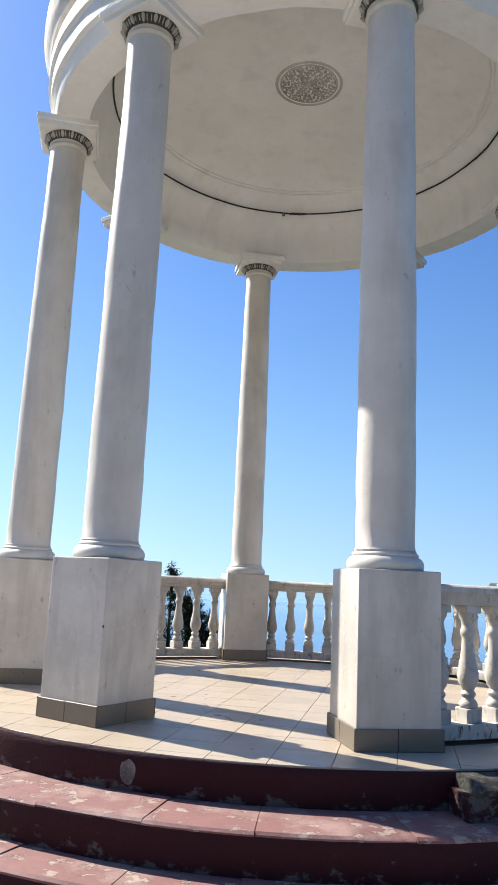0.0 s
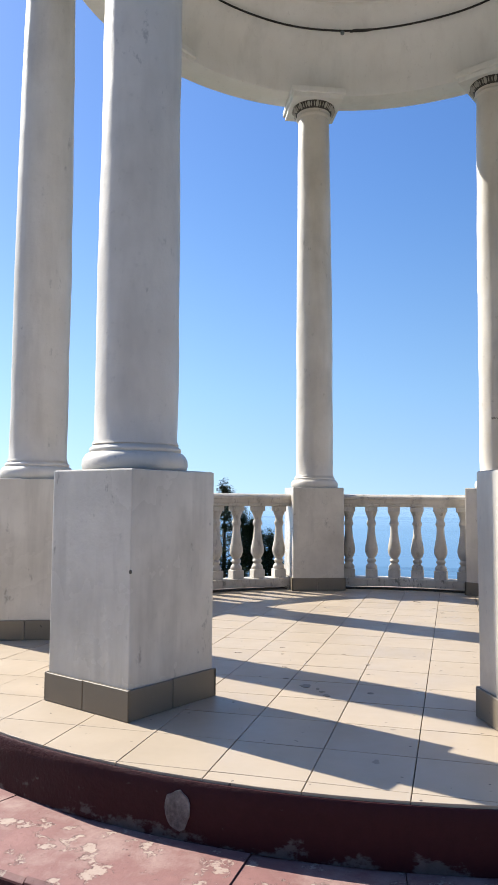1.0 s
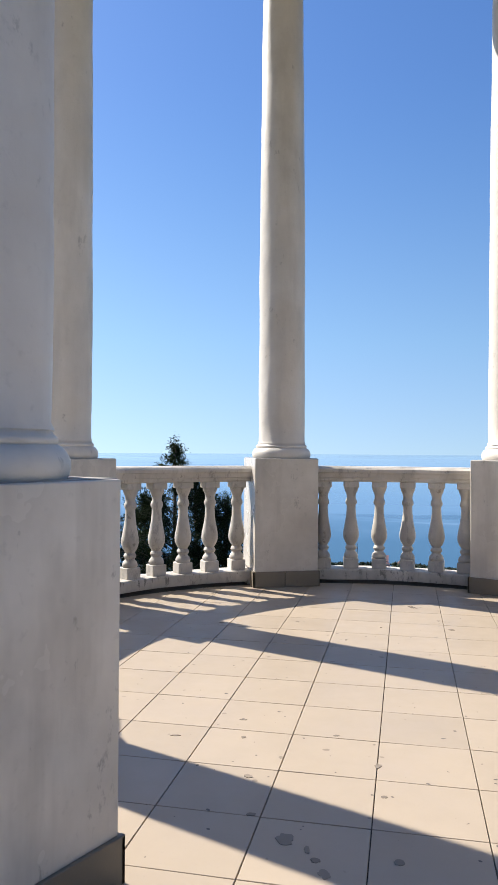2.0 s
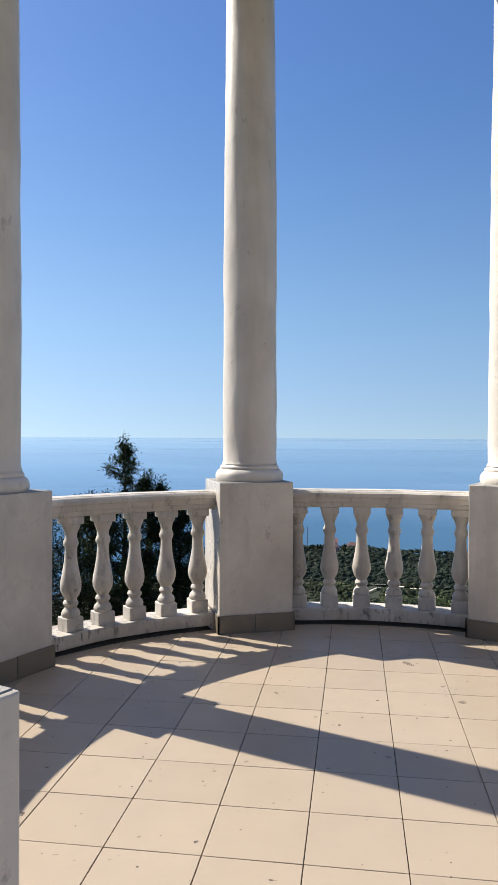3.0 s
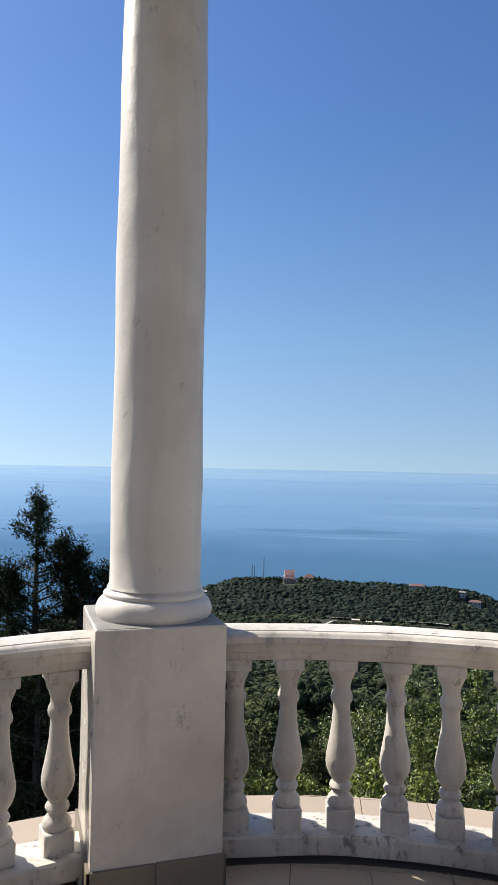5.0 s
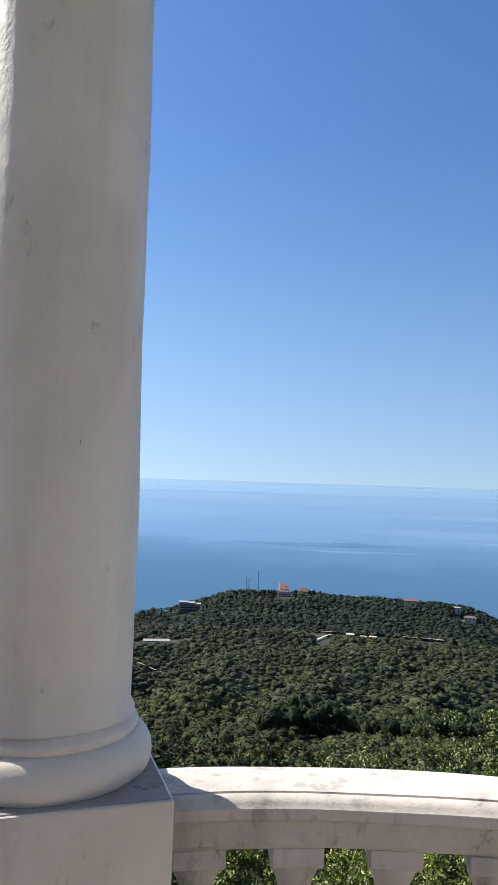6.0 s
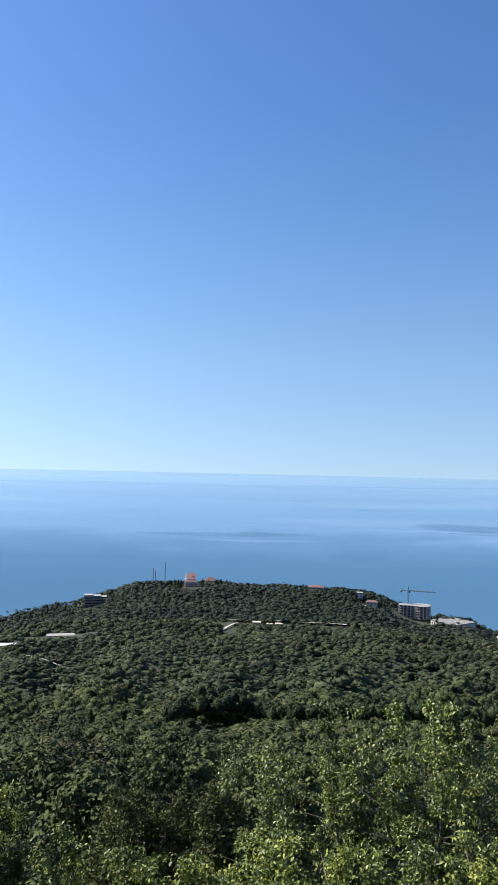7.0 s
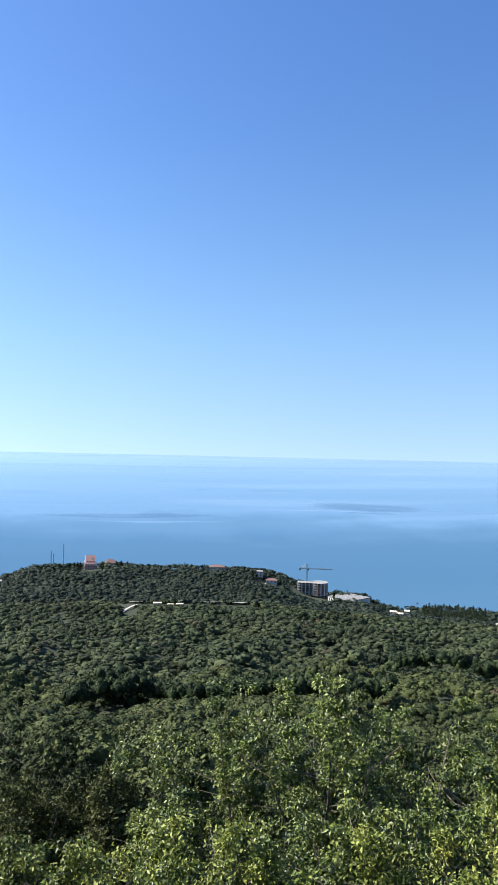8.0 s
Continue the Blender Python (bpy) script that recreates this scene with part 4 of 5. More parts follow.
# a row of taller dark pines along an old terrace
rng = np.random.default_rng(14)
row_b = np.concatenate([np.linspace(-3, 21, 62), np.linspace(-1, 19, 44), np.linspace(22, 36, 26)]) + rng.uniform(-0.25, 0.25, 132)
row_d = np.concatenate([np.full(62, 214.0), np.full(44, 221.0), np.full(26, 262.0)]) + 4 * np.sin(row_b * 0.6) + rng.uniform(-2.5, 2.5, 132)
rx, ry = EYE[0] + row_d * np.sin(np.radians(row_b)), EYE[1] + row_d * np.cos(np.radians(row_b))
rs = rng.uniform(2.4, 3.9, 132)
v, f = scatter([crown_template(90 + k, 8, 420, 0.11) for k in range(5)], rx, ry, ground_height(rx, ry) + rng.uniform(6.6, 8.4, 132) + 1.2 * smooth(row_b, 2, 8), rs, rng.uniform(0.85, 1.25, 132), 15)
tagged(raw("pine_row", v, f, NEEDLE), "row of taller dark pines across the slope", "woodland", kind="stuff")


# ---- single trees ----
def limb(rng, a, b, r0, r1, bend=0.12, n=6):
    a, b = Vector(a), Vector(b)
    mid_off = Vector((rng.uniform(-1, 1), rng.uniform(-1, 1), rng.uniform(-0.3, 0.6))) * (b - a).length * bend
    pts = [a.lerp(b, k / n) + mid_off * math.sin(math.pi * k / n) for k in range(n + 1)]
    return pts, [r0 + (r1 - r0) * k / n for k in range(n + 1)]


def leaf_cloud(centres, spread, count, length, seed, droop=0.2, slim=1.0):
    """Folded leaves, four corners each, in clumps round the centres."""
    rng = np.random.default_rng(seed)
    c = np.asarray(centres)[rng.integers(0, len(centres), count)]
    off = rng.standard_normal((count, 3)) * np.asarray(spread)
    p = c + off
    t = off / (np.linalg.norm(off, axis=1)[:, None] + 1e-6) + rng.standard_normal((count, 3)) * 0.8 + (0, 0, -droop)
    t /= np.linalg.norm(t, axis=1)[:, None]
    up = rng.standard_normal((count, 3)) * 0.6 + (-0.5, 0.1, 1.0)
    s = np.cross(t, up)
    s /= np.linalg.norm(s, axis=1)[:, None] + 1e-6
    nrm = np.cross(s, t)
    L = length * rng.uniform(0.55, 1.25, (count, 1))
    v = np.stack([p - t * L * 0.5, p + s * L * 0.27 * slim + nrm * L * 0.08, p + t * L * 0.5 - (0, 0, 0.1) * L, p - s * L * 0.27 * slim + nrm * L * 0.08], 1).reshape(-1, 3)
    b = 4 * np.arange(count)[:, None]
    return v, np.concatenate([b + [0, 1, 2], b + [0, 2, 3]])


def broadleaf(name, label, bearing, d, top_z, width, leaf_n, leaf_len, mat, seed, sprigs=3, group="trees below the balustrade"):
    rng = random.Random(seed)
    x, y = polar(bearing, d)
    g = float(ground_height(x, y))
    tree = thing(name, Matrix.Translation((x, y, g - 0.1)), label, "tree", group)
    H = top_z - g + 0.1
    trunk = tube(*limb(rng, (0, 0, 0), (rng.uniform(-.2, .2), rng.uniform(-.2, .2), H * 0.62), 0.05 + 0.022 * H, 0.03, 0.06, 8), 8)
    centres = []
    boughs, twigs = [], bmesh.new()
    for k in range(11):
        a = 2 * math.pi * k / 11 + rng.uniform(-.3, .3)
        h0 = H * rng.uniform(0.18, 0.5)
        reach = width * rng.uniform(0.55, 1.0)
        h1 = min(H * rng.uniform(0.45, 0.93), H - 0.15)
        pts, rr = limb(rng, (0, 0, h0), (reach * math.cos(a), reach * math.sin(a), h1), 0.035, 0.008, 0.15)
        boughs.append(tube(pts, rr, 5))
        for n in (3, 4, 5, 6):
            centres.append(tuple(pts[n]))
            for _ in range(3):
                q = Vector(pts[n]) + Vector((rng.gauss(0, 1), rng.gauss(0, 1), rng.gauss(0, .7))) * width * 0.22
                q.z = min(q.z, H - 0.12)
                centres.append(tuple(q))
    sprig_tips = []
    for k in range(sprigs):
        a = rng.uniform(0, 6.28)
        base = (width * 0.3 * math.cos(a), width * 0.3 * math.sin(a), H * 0.6)
        tip = (base[0] * 1.5 + rng.uniform(-.2, .2), base[1] * 1.5 + rng.uniform(-.2, .2), H - 0.05 + rng.uniform(-0.3, 0.35))
        pts, rr = limb(rng, base, tip, 0.02, 0.005, 0.08)
        merge(twigs, tube(pts, rr, 4))
        sprig_tips += [tuple(p + Vector((rng.gauss(0, 0.05), rng.gauss(0, 0.05), 0))) for p in pts[2:] for _ in range(5)]
    for k in range(9):
        a, h0 = rng.uniform(0, 6.28), H * rng.uniform(0.45, 0.8)
        tip = (width * rng.uniform(0.5, 1.05) * math.cos(a), width * rng.uniform(0.5, 1.05) * math.sin(a), min(H - 0.05, h0 + rng.uniform(0.1, 0.7)))
        merge(twigs, tube(*limb(rng, (0, 0, h0), tip, 0.012, 0.004, 0.2, 4), 3))
    part("trunk", trunk, BARK, tree)
    for bough in boughs:
        part("bough", bough, BARK, tree)
    tagged(part("brushwood", twigs, BARK, tree), kind="stuff")
    centres = [q for q in centres if rng.random() > 0.66]
    tips = sprig_tips
    for q in centres:
        for _ in range(4):
            tips.append((q[0] + rng.gauss(0, width * 0.062), q[1] + rng.gauss(0, width * 0.062), min(H - 0.03, q[2] + abs(rng.gauss(0, width * 0.11)))))
    v, f = leaf_cloud(tips, (0.060, 0.060, 0.05), leaf_n, leaf_len, seed, 0.2, 0.92)
    raw("crown", v, f, mat, tree)
    return tree


def conifer(label, x, y, top_z, base_z, width, seed, needles, group="conifers beside the rotunda"):
    rng = random.Random(seed)
    tree = thing("conifer", Matrix.Translation((x, y, base_z)), label, "tree", group)
    H = top_z - base_z
    trunk = tube(*limb(rng, (0, 0, 0), (0, 0, H * 0.985), 0.06 + 0.012 * H, 0.012, 0.006, 10), 8)
    centres, branches = [], bmesh.new()
    n = int(H * 15)
    for k in range(n):
        f = (k + rng.random()) / n
        h = H * (0.12 + 0.86 * f)
        reach = width * (1.9 * (1 - f)) ** 0.85 * rng.uniform(0.35, 1.1) + 0.05
        a = rng.uniform(0, 6.283)
        rise = reach * rng.uniform(0.15, 0.75)
        pts, rr = limb(rng, (0, 0, h), (reach * math.cos(a), reach * math.sin(a), min(h + rise, H - 0.02)), 0.016, 0.004, 0.08, 4)
        merge(branches, tube(pts, rr, 4))
        for p in pts[1:]:
            centres.append(tuple(p))
        centres.append(tuple(pts[-1]))
    centres += [(0, 0, H * (0.9 + 0.1 * k / 5)) for k in range(6)]
    part("trunk", trunk, BARK, tree)
    tagged(part("brushwood", branches, BARK, tree), kind="stuff")
    v, f = leaf_cloud(centres, (0.055, 0.055, 0.05), needles, 0.062, seed, -0.6, 0.5)
    raw("crown", v, f, NEEDLE, tree)
    return tree


# dark conifers whose tips rise over the balustrade
for n, (x, y, top, w) in enumerate([(-3.36, 7.80, 1.26, 0.92), (-3.02, 8.05, 0.66, 0.74), (-2.72, 7.75, 0.58, 0.55), (-2.42, 7.90, 0.26, 0.5), (-3.85, 7.60, 0.33, 0.7), (-3.50, 7.20, 0.36, 0.65), (-4.60, 7.55, 0.25, 0.8), (-5.40, 7.10, 0.0, 0.8), (-2.95, 6.90, -0.55, 0.9), (-4.2, 6.6, -0.5, 1.0), (-2.1, 7.6, -0.4, 0.7), (-4.25, 8.0, 0.25, 0.8), (-5.0, 8.2, 0.2, 0.9)]):
    conifer("dark green conifer rising behind the balustrade", x, y, top, float(ground_height(x, y)) - 0.1, w * 1.45, 300 + n, 24000 if n < 6 else 9000)

# broadleaved trees and shrubs just below the rotunda
NEAR = [(16.4, 12.6, -2.05, 1.55, "tall"), (12.2, 13.4, -2.9, 1.7, ""), (19.8, 13.0, -2.6, 1.6, ""), (27.4, 12.2, -2.45, 1.7, ""), (23.6, 13.6, -3.2, 1.6, ""), (8.4, 13.2, -3.2, 1.6, ""), (32.0, 11.6, -2.6, 1.6, ""),
        (5.2, 12.2, -3.9, 1.3, ""), (36.5, 12.5, -2.6, 1.7, "")]
for n, (b, d, top, w, kind) in enumerate(NEAR):
    broadleaf("broadleaf_tree", "leafy green tree with upright sprigs on the slope" if kind else "leafy green tree on the slope below", b, d, top, w, 20000, 0.065, LEAF, 400 + n, 5 if kind else 3)
SHRUBS = [(-17.0, 9.6, -2.1, 1.0), (-14.0, 9.2, -2.6, 1.0), (-11.5, 10.0, -3.4, 1.1), (-7.5, 9.2, -3.2, 1.0), (-4.0, 8.8, -3.1, 1.0), (-0.5, 8.6, -2.9, 1.0), (3.4, 8.8, -2.75, 1.05), (7.2, 8.6, -2.7, 1.0), (11.0, 8.8, -2.75, 1.05), (14.8, 8.9, -3.0, 1.0), (18.6, 8.7, -2.75, 1.0),
          (22.4, 9.0, -2.5, 1.1), (26.4, 8.8, -2.4, 1.1), (30.4, 8.9, -2.5, 1.1), (-22.0, 8.6, -2.2, 1.1), (34.5, 9.0, -2.4, 1.2), (9.5, 6.9, -3.3, 0.8), (2.0, 6.8, -3.4, 0.8), (-6.0, 6.9, -3.2, 0.8), (-13.0, 6.8, -2.9, 0.8), (16.8, 7.0, -3.3, 0.8)]
for n, (b, d, top, w) in enumerate(SHRUBS):
    yellow = n % 5 in (0, 2)
    broadleaf("shrub", "yellow-green leafy shrub below the balustrade" if yellow else "green leafy shrub below the balustrade", b, d, top, w, 11000, 0.062, LEAF_YELLOW if yellow else LEAF, 500 + n, 2, "shrubs below the balustrade")



def dense_bush(label, bearing, d, top_z, width, leaf_n, leaf_len, mat, seed):
    """A close dark bush: upright tufts standing out of a lumpy dome, over a few bare stems."""
    rng = random.Random(seed)
    x, y = polar(bearing, d)
    g = float(ground_height(x, y))
    bush = thing("juniper", Matrix.Translation((x, y, g - 0.1)), label, "bush", "junipers on the slope")
    H = top_z - g + 0.1
    for k in range(5):
        a = 2 * math.pi * k / 5 + rng.uniform(-0.4, 0.4)
        part("stem", tube(*limb(rng, (0.1 * math.cos(a), 0.1 * math.sin(a), 0), (width * 0.6 * math.cos(a), width * 0.6 * math.sin(a), H * rng.uniform(0.6, 0.8)), 0.06, 0.02, 0.15), 5), BARK, bush)
    tips = []
    for k in range(150):
        a, e = rng.uniform(0, 6.283), math.asin(rng.uniform(0.0, 1.0))
        lump = 0.82 + 0.30 * noise.noise((2.2 * math.cos(a) * math.cos(e) + seed, 2.2 * math.sin(a) * math.cos(e), 2.2 * math.sin(e)))
        r = width * lump
        c = Vector((r * math.cos(a) * math.cos(e), r * math.sin(a) * math.cos(e), H * 0.45 + H * 0.50 * lump * math.sin(e)))
        lean = Vector((math.cos(a) * 0.5, math.sin(a) * 0.5, 1.0)).normalized()
        L = rng.uniform(0.25, 0.5)
        tips += [tuple(c + lean * L * (n / 4 - 0.7)) for n in range(5)]
    v, f = leaf_cloud(tips, (0.075, 0.075, 0.08), leaf_n, leaf_len, seed, -0.7, 0.75)
    raw("crown", v, f, mat, bush)
    return bush


for n, (b, d, top, w, count) in enumerate([(-0.8, 15.6, -4.45, 1.35, 22000), (-5.6, 15.0, -4.35, 1.2, 18000), (4.2, 16.4, -5.2, 1.0, 12000)]):
    dense_bush("dark brownish green juniper bush on the slope", b, d, top, w, count, 0.09, JUNIPER, 660 + n)

broadleaf("pine_tree", "dark round pine standing among lighter treetops", -4.6, 20.0, -5.7, 1.75, 22000, 0.075, NEEDLE, 640, 2)
broadleaf("pine_tree", "dark pine with a broken crown on the slope", -9.5, 27.0, -8.2, 1.6, 14000, 0.09, NEEDLE, 641, 2)

# the next belt of trees down the slope
belt = woods(17, 60, -25, 33, lambda d: 2.3 + (d - 17) * 0.02, 12, 0.05)
rng = np.random.default_rng(9)
templates = [crown_template(80 + k, 6, 760, 0.077, 0.58) for k in range(6)]
bsize = rng.uniform(1.0, 1.75, len(belt))
canopy = np.interp(belt[:, 2], [17, 22, 30, 40, 60], [-5.7, -7.2, -10.0, -13.2, -20.6])
bz = canopy - bsize * 0.75 + rng.uniform(-0.5, 0.5, len(belt))
v, f = scatter(templates, belt[:, 0], belt[:, 1], bz, bsize, rng.uniform(0.8, 1.15, len(belt)), 6)
tagged(raw("slope_woods", v, f, WOODS), "close-grown green treetops on the steep slope", "woodland", kind="stuff")

# bare dry shrub
x, y = polar(10.6, 8.0)
g = float(ground_height(x, y))
dry = thing("dry_shrub", Matrix.Translation((x, y, g)), "leafless grey shrub among green shrubs", "shrub")
rngd = random.Random(77)
twigs = bmesh.new()
for k in range(70):
    a, lean = rngd.uniform(0, 6.28), rngd.uniform(0.1, 0.75)
    L = (-3.15 - g) * rngd.uniform(0.6, 1.0)
    pts, rr = limb(rngd, (0, 0, 0), (L * lean * math.cos(a), L * lean * math.sin(a), L), 0.014, 0.003, 0.1, 5)
    merge(twigs, tube(pts, rr, 3))
part("twigs", twigs, DRYTWIG, dry)


# ================= buildings on the promontory =================
def facing(bearing, d, z):
    """At that place, with -y towards the rotunda."""
    x, y = polar(bearing, d)
    return Matrix.Translation((x, y, z)) @ Matrix.Rotation(radians(-bearing), 4, "Z")


def gable(w, dep, h, over=0.6):
    bm = bmesh.new()
    a = [bm.verts.new(p) for p in ((-w / 2 - over, -dep / 2 - over, 0), (w / 2 + over, -dep / 2 - over, 0), (w / 2 + over, dep / 2 + over, 0), (-w / 2 - over, dep / 2 + over, 0), (-w / 2 + w * 0.22, 0, h), (w / 2 - w * 0.22, 0, h))]
    for f in ((0, 1, 5, 4), (2, 3, 4, 5), (1, 2, 5), (3, 0, 4), (3, 2, 1, 0)):
        bm.faces.new([a[k] for k in f])
    return bm


def windows(parent, w, dep, floors, storey, across, sill=1.2, width=1.3, height=1.7):
    shared = None
    for s in range(floors):
        for k in range(across):
            x = -w / 2 + w * (k + 0.5) / across
            if shared is None:
                ob = shared = part("window", block(-width / 2, width / 2, -0.12, 0.08, 0, height, 0.03), PANE, parent)
            else:
                ob = new("window", shared.data)
                ob.parent = parent
            ob.matrix_local = Matrix.Translation((x, -dep / 2, sill + storey * s))


def house(name, label, bearing, d, z, w, dep, floors, storey, mat, roof_h, across, roof_mat=None, base=5.0):
    h = thing(name, facing(bearing, d, z), label, "house", "buildings on the promontory")
    H = floors * storey
    wall = part("wall", block(-w / 2, w / 2, -dep / 2, dep / 2, -base, H, 0.05), mat, h)
    windows(wall, w, dep, floors, storey, across)
    if roof_h:
        bm = gable(w, dep, roof_h)
        bmesh.ops.translate(bm, verts=bm.verts[:], vec=(0, 0, H + 0.02))
        part("roof", bm, roof_mat or TERRACOTTA, h)
    else:
        part("roof", block(-w / 2 - 0.4, w / 2 + 0.4, -dep / 2 - 0.4, dep / 2 + 0.4, H, H + 0.5, 0.05), roof_mat or RAWCONCRETE, h)
    return h


pink = thing("villa", facing(-1.55, 938, -148.5), "tall steep-roofed pink villa with pale gable walls on the hilltop", "house", "buildings on the promontory")
wall = part("wall", block(-7.5, 7.5, -6, 6, -6, 6.5, 0.05), PINK, pink)
windows(wall, 15, 12, 2, 3.0, 5, 0.6, 1.3, 1.6)
bm = bmesh.new()
ends = [[bm.verts.new((x, y, z)) for y, z in ((-6, 6.4), (-6, 8.2), (2.0, 17.0), (6, 12), (6, 6.4))] for x in (-7.4, 5.2)]
for k in range(5):
    bm.faces.new((ends[0][k], ends[0][(k + 1) % 5], ends[1][(k + 1) % 5], ends[1][k]))
bm.faces.new(ends[0])
bm.faces.new(ends[1])
part("gable", bm, PALE, pink, "pale gable walls")
bm = bmesh.new()
for y0, z0, y1, z1 in ((-6.6, 7.7, 2.0, 17.25), (2.0, 17.25, 6.6, 11.6)):
    quad = [bm.verts.new(p) for p in ((-6.6, y0, z0), (5.5, y0, z0), (5.5, y1, z1), (-6.6, y1, z1))]
    low = [bm.verts.new(q.co + Vector((0, 0, -0.2))) for q in quad]
    bm.faces.new(quad)
    bm.faces.new(low[::-1])
    for k in range(4):
        bm.faces.new((quad[k], low[k], low[(k + 1) % 4], quad[(k + 1) % 4]))
part("roof", bm, PINKTILE, pink, "steep faded pink tile roof")
for x, y, z in ((-4.2, -3.4, 9.6), (-0.6, -3.4, 9.6), (3.0, -3.4, 9.6), (1.2, -0.6, 12.7)):
    dormer = part("dormer", block(x - 0.7, x + 0.7, y - 1.0, y + 1.2, z, z + 1.7, 0.05), PINKTILE, pink)
    part("window", block(x - 0.5, x + 0.5, y - 1.06, y - 0.9, z + 0.3, z + 1.4), PANE, dormer)
part("turret", block(-8.6, -5.6, -3, 2, -5, 10.5, 0.05), PALE, pink, "pale square turret")
house("villa", "smaller villa with a terracotta roof beside the pink one", -0.1, 945, -147.0, 13, 9, 2, 3.0, CREAM, 4.2, 4)
house("villa", "long low villa with a terracotta roof on the ridge", 8.0, 936, -147.5, 18, 9, 1, 3.6, CREAM, 2.2, 5)
house("villa", "small white villa among trees", 11.25, 890, -147.5, 8, 7, 2, 3.0, PALE, 0, 2)
house("villa", "white villa with a terracotta roof on the slope", 12.2, 885, -154.0, 13, 8, 1, 3.6, PALE, 1.8, 3)
house("villa", "small white house in the woods", 11.6, 868, -156.5, 6, 6, 1, 3.6, PALE, 0, 2)
house("house", "low white house with a pale roof in the woods", -14.9, 602, -141.5, 12, 7, 1, 4, PALE, 0, 4, PALE)
house("house", "long low building with a pale flat roof", -11.2, 642, -144.5, 22, 8, 1, 4, CREAM, 0, 7, RAWCONCRETE)
for b, d, z, w, h in ((3.5, 692, -143.6, 7, 3.4), (4.5, 690, -143.6, 5, 2.4), (2.9, 690, -144.2, 4, 2.2), (5.2, 694, -143.8, 6, 2.2), (2.45, 686, -144.6, 3, 2.6)):
    house("house", "low white terrace building by the road", b, d, z, w, 5, 1, h, PALE, 0, 3, CREAM)

# hotel block with balconies
hotel = thing("hotel", facing(-8.75, 900, -168.5), "grey concrete hotel block with rows of balconies", "hotel", "buildings on the promontory")
for k, (x0, x1, top) in enumerate(((-13, -3, 17.5), (-3, 6, 16.5), (6, 13, 15.0))):
    wing = part("wing", block(x0, x1, -5 + k, 6 + k, -8, top, 0.05), RAWCONCRETE, hotel)
    for s in range(5):
        if 3.1 * s + 2.6 > top:
            continue
        rec = part("window_band", block(x0 + 0.6, x1 - 0.6, -5.08 + k, -4.9 + k, 3.1 * s + 1.1, 3.1 * s + 2.2), PANE, wing)
        part("balcony", block(x0 + 0.4, x1 - 0.4, -6.2 + k, -4.95 + k, 3.1 * s - 0.1, 3.1 * s + 0.8, 0.03), PINKCONCRETE, wing)

# unfinished building with bare floors, and its crane
site = thing("unfinished_building", facing(15.35, 900, -167.0), "unfinished curved concrete building with bare floors", "building", "buildings on the promontory")
for s in range(6):
    z = 2.9 * s - 2
    floor_bm = block(-18, 2, -6, 6, z, z + 0.45)
    merge(floor_bm, ring([(0.5, z + 0.01), (11, z + 0.01), (11, z + 0.46), (0.5, z + 0.46)], 0, 360, 28), Matrix.Translation((8, 2, 0)))
    part("slab", floor_bm, RAWCONCRETE, site)
post = None
for s in range(5):
    z = 2.9 * s - 1.55
    spots = [(-17 + 4.4 * k, -5.4) for k in range(5)] + [(8 + 10.2 * math.cos(a), 2 + 10.2 * math.sin(a)) for a in [math.pi + math.pi * k / 7 for k in range(8)]]
    for px, py in spots:
        if post is None:
            ob = post = part("post", block(-0.6, 0.6, -0.5, 0.5, 0, 2.46), PALE, site)
        else:
            ob = new("post", post.data)
            ob.parent = site
        ob.matrix_local = Matrix.Translation((px, py, z))
part("core_wall", block(-17, 1, 0, 5, -6, 12.4), DARKCORE, site)
for s in range(5):
    for k in range(5):
        if (s * 3 + k * 2) % 4 == 0:
            continue
        a0 = 198 + 32 * k + 3 * (s % 2)
        fill = part("infill_panel", ring([(10.0, 0), (10.3, 0), (10.3, 1.5 + 0.9 * ((s + k) % 2)), (10.0, 1.5 + 0.9 * ((s + k) % 2))], a0, a0 + 17, 4), BRICKFILL, site)
        fill.matrix_local = Matrix.Translation((8, 2, 2.9 * s - 1.54))
for k in range(9):
    part("starter_bar", tube([(-16 + 2.1 * k, -5.2 + (k % 3) * 4, 12.9), (-16 + 2.1 * k, -5.2 + (k % 3) * 4, 14.4)], [0.12, 0.12], 4), STEEL, site)
part("stair_core", lathe([(7.0, -6), (7.0, 12.4)], 24), DARKCORE, site).matrix_local = Matrix.Translation((8, 2, 0))


def lattice(a, b, w, bays, r):
    """A square truss between two points on one line."""
    bm = bmesh.new()
    a, b = Vector(a), Vector(b)
    q = (b - a).to_track_quat("Z", "Y").to_matrix()
    cs = [q @ Vector((sx * w / 2, sy * w / 2, 0)) for sx, sy in ((-1, -1), (1, -1), (1, 1), (-1, 1))]
    for c in cs:
        merge(bm, tube([a + c, b + c], [r, r], 4))
    for n in range(bays):
        p, s = a.lerp(b, n / bays), a.lerp(b, (n + 1) / bays)
        for k in range(4):
            merge(bm, tube([p + cs[k], s + cs[(k + 1) % 4]], [r * 0.7, r * 0.7], 3))
            merge(bm, tube([p + cs[k], p + cs[(k + 1) % 4]], [r * 0.7, r * 0.7], 3))
    return bm


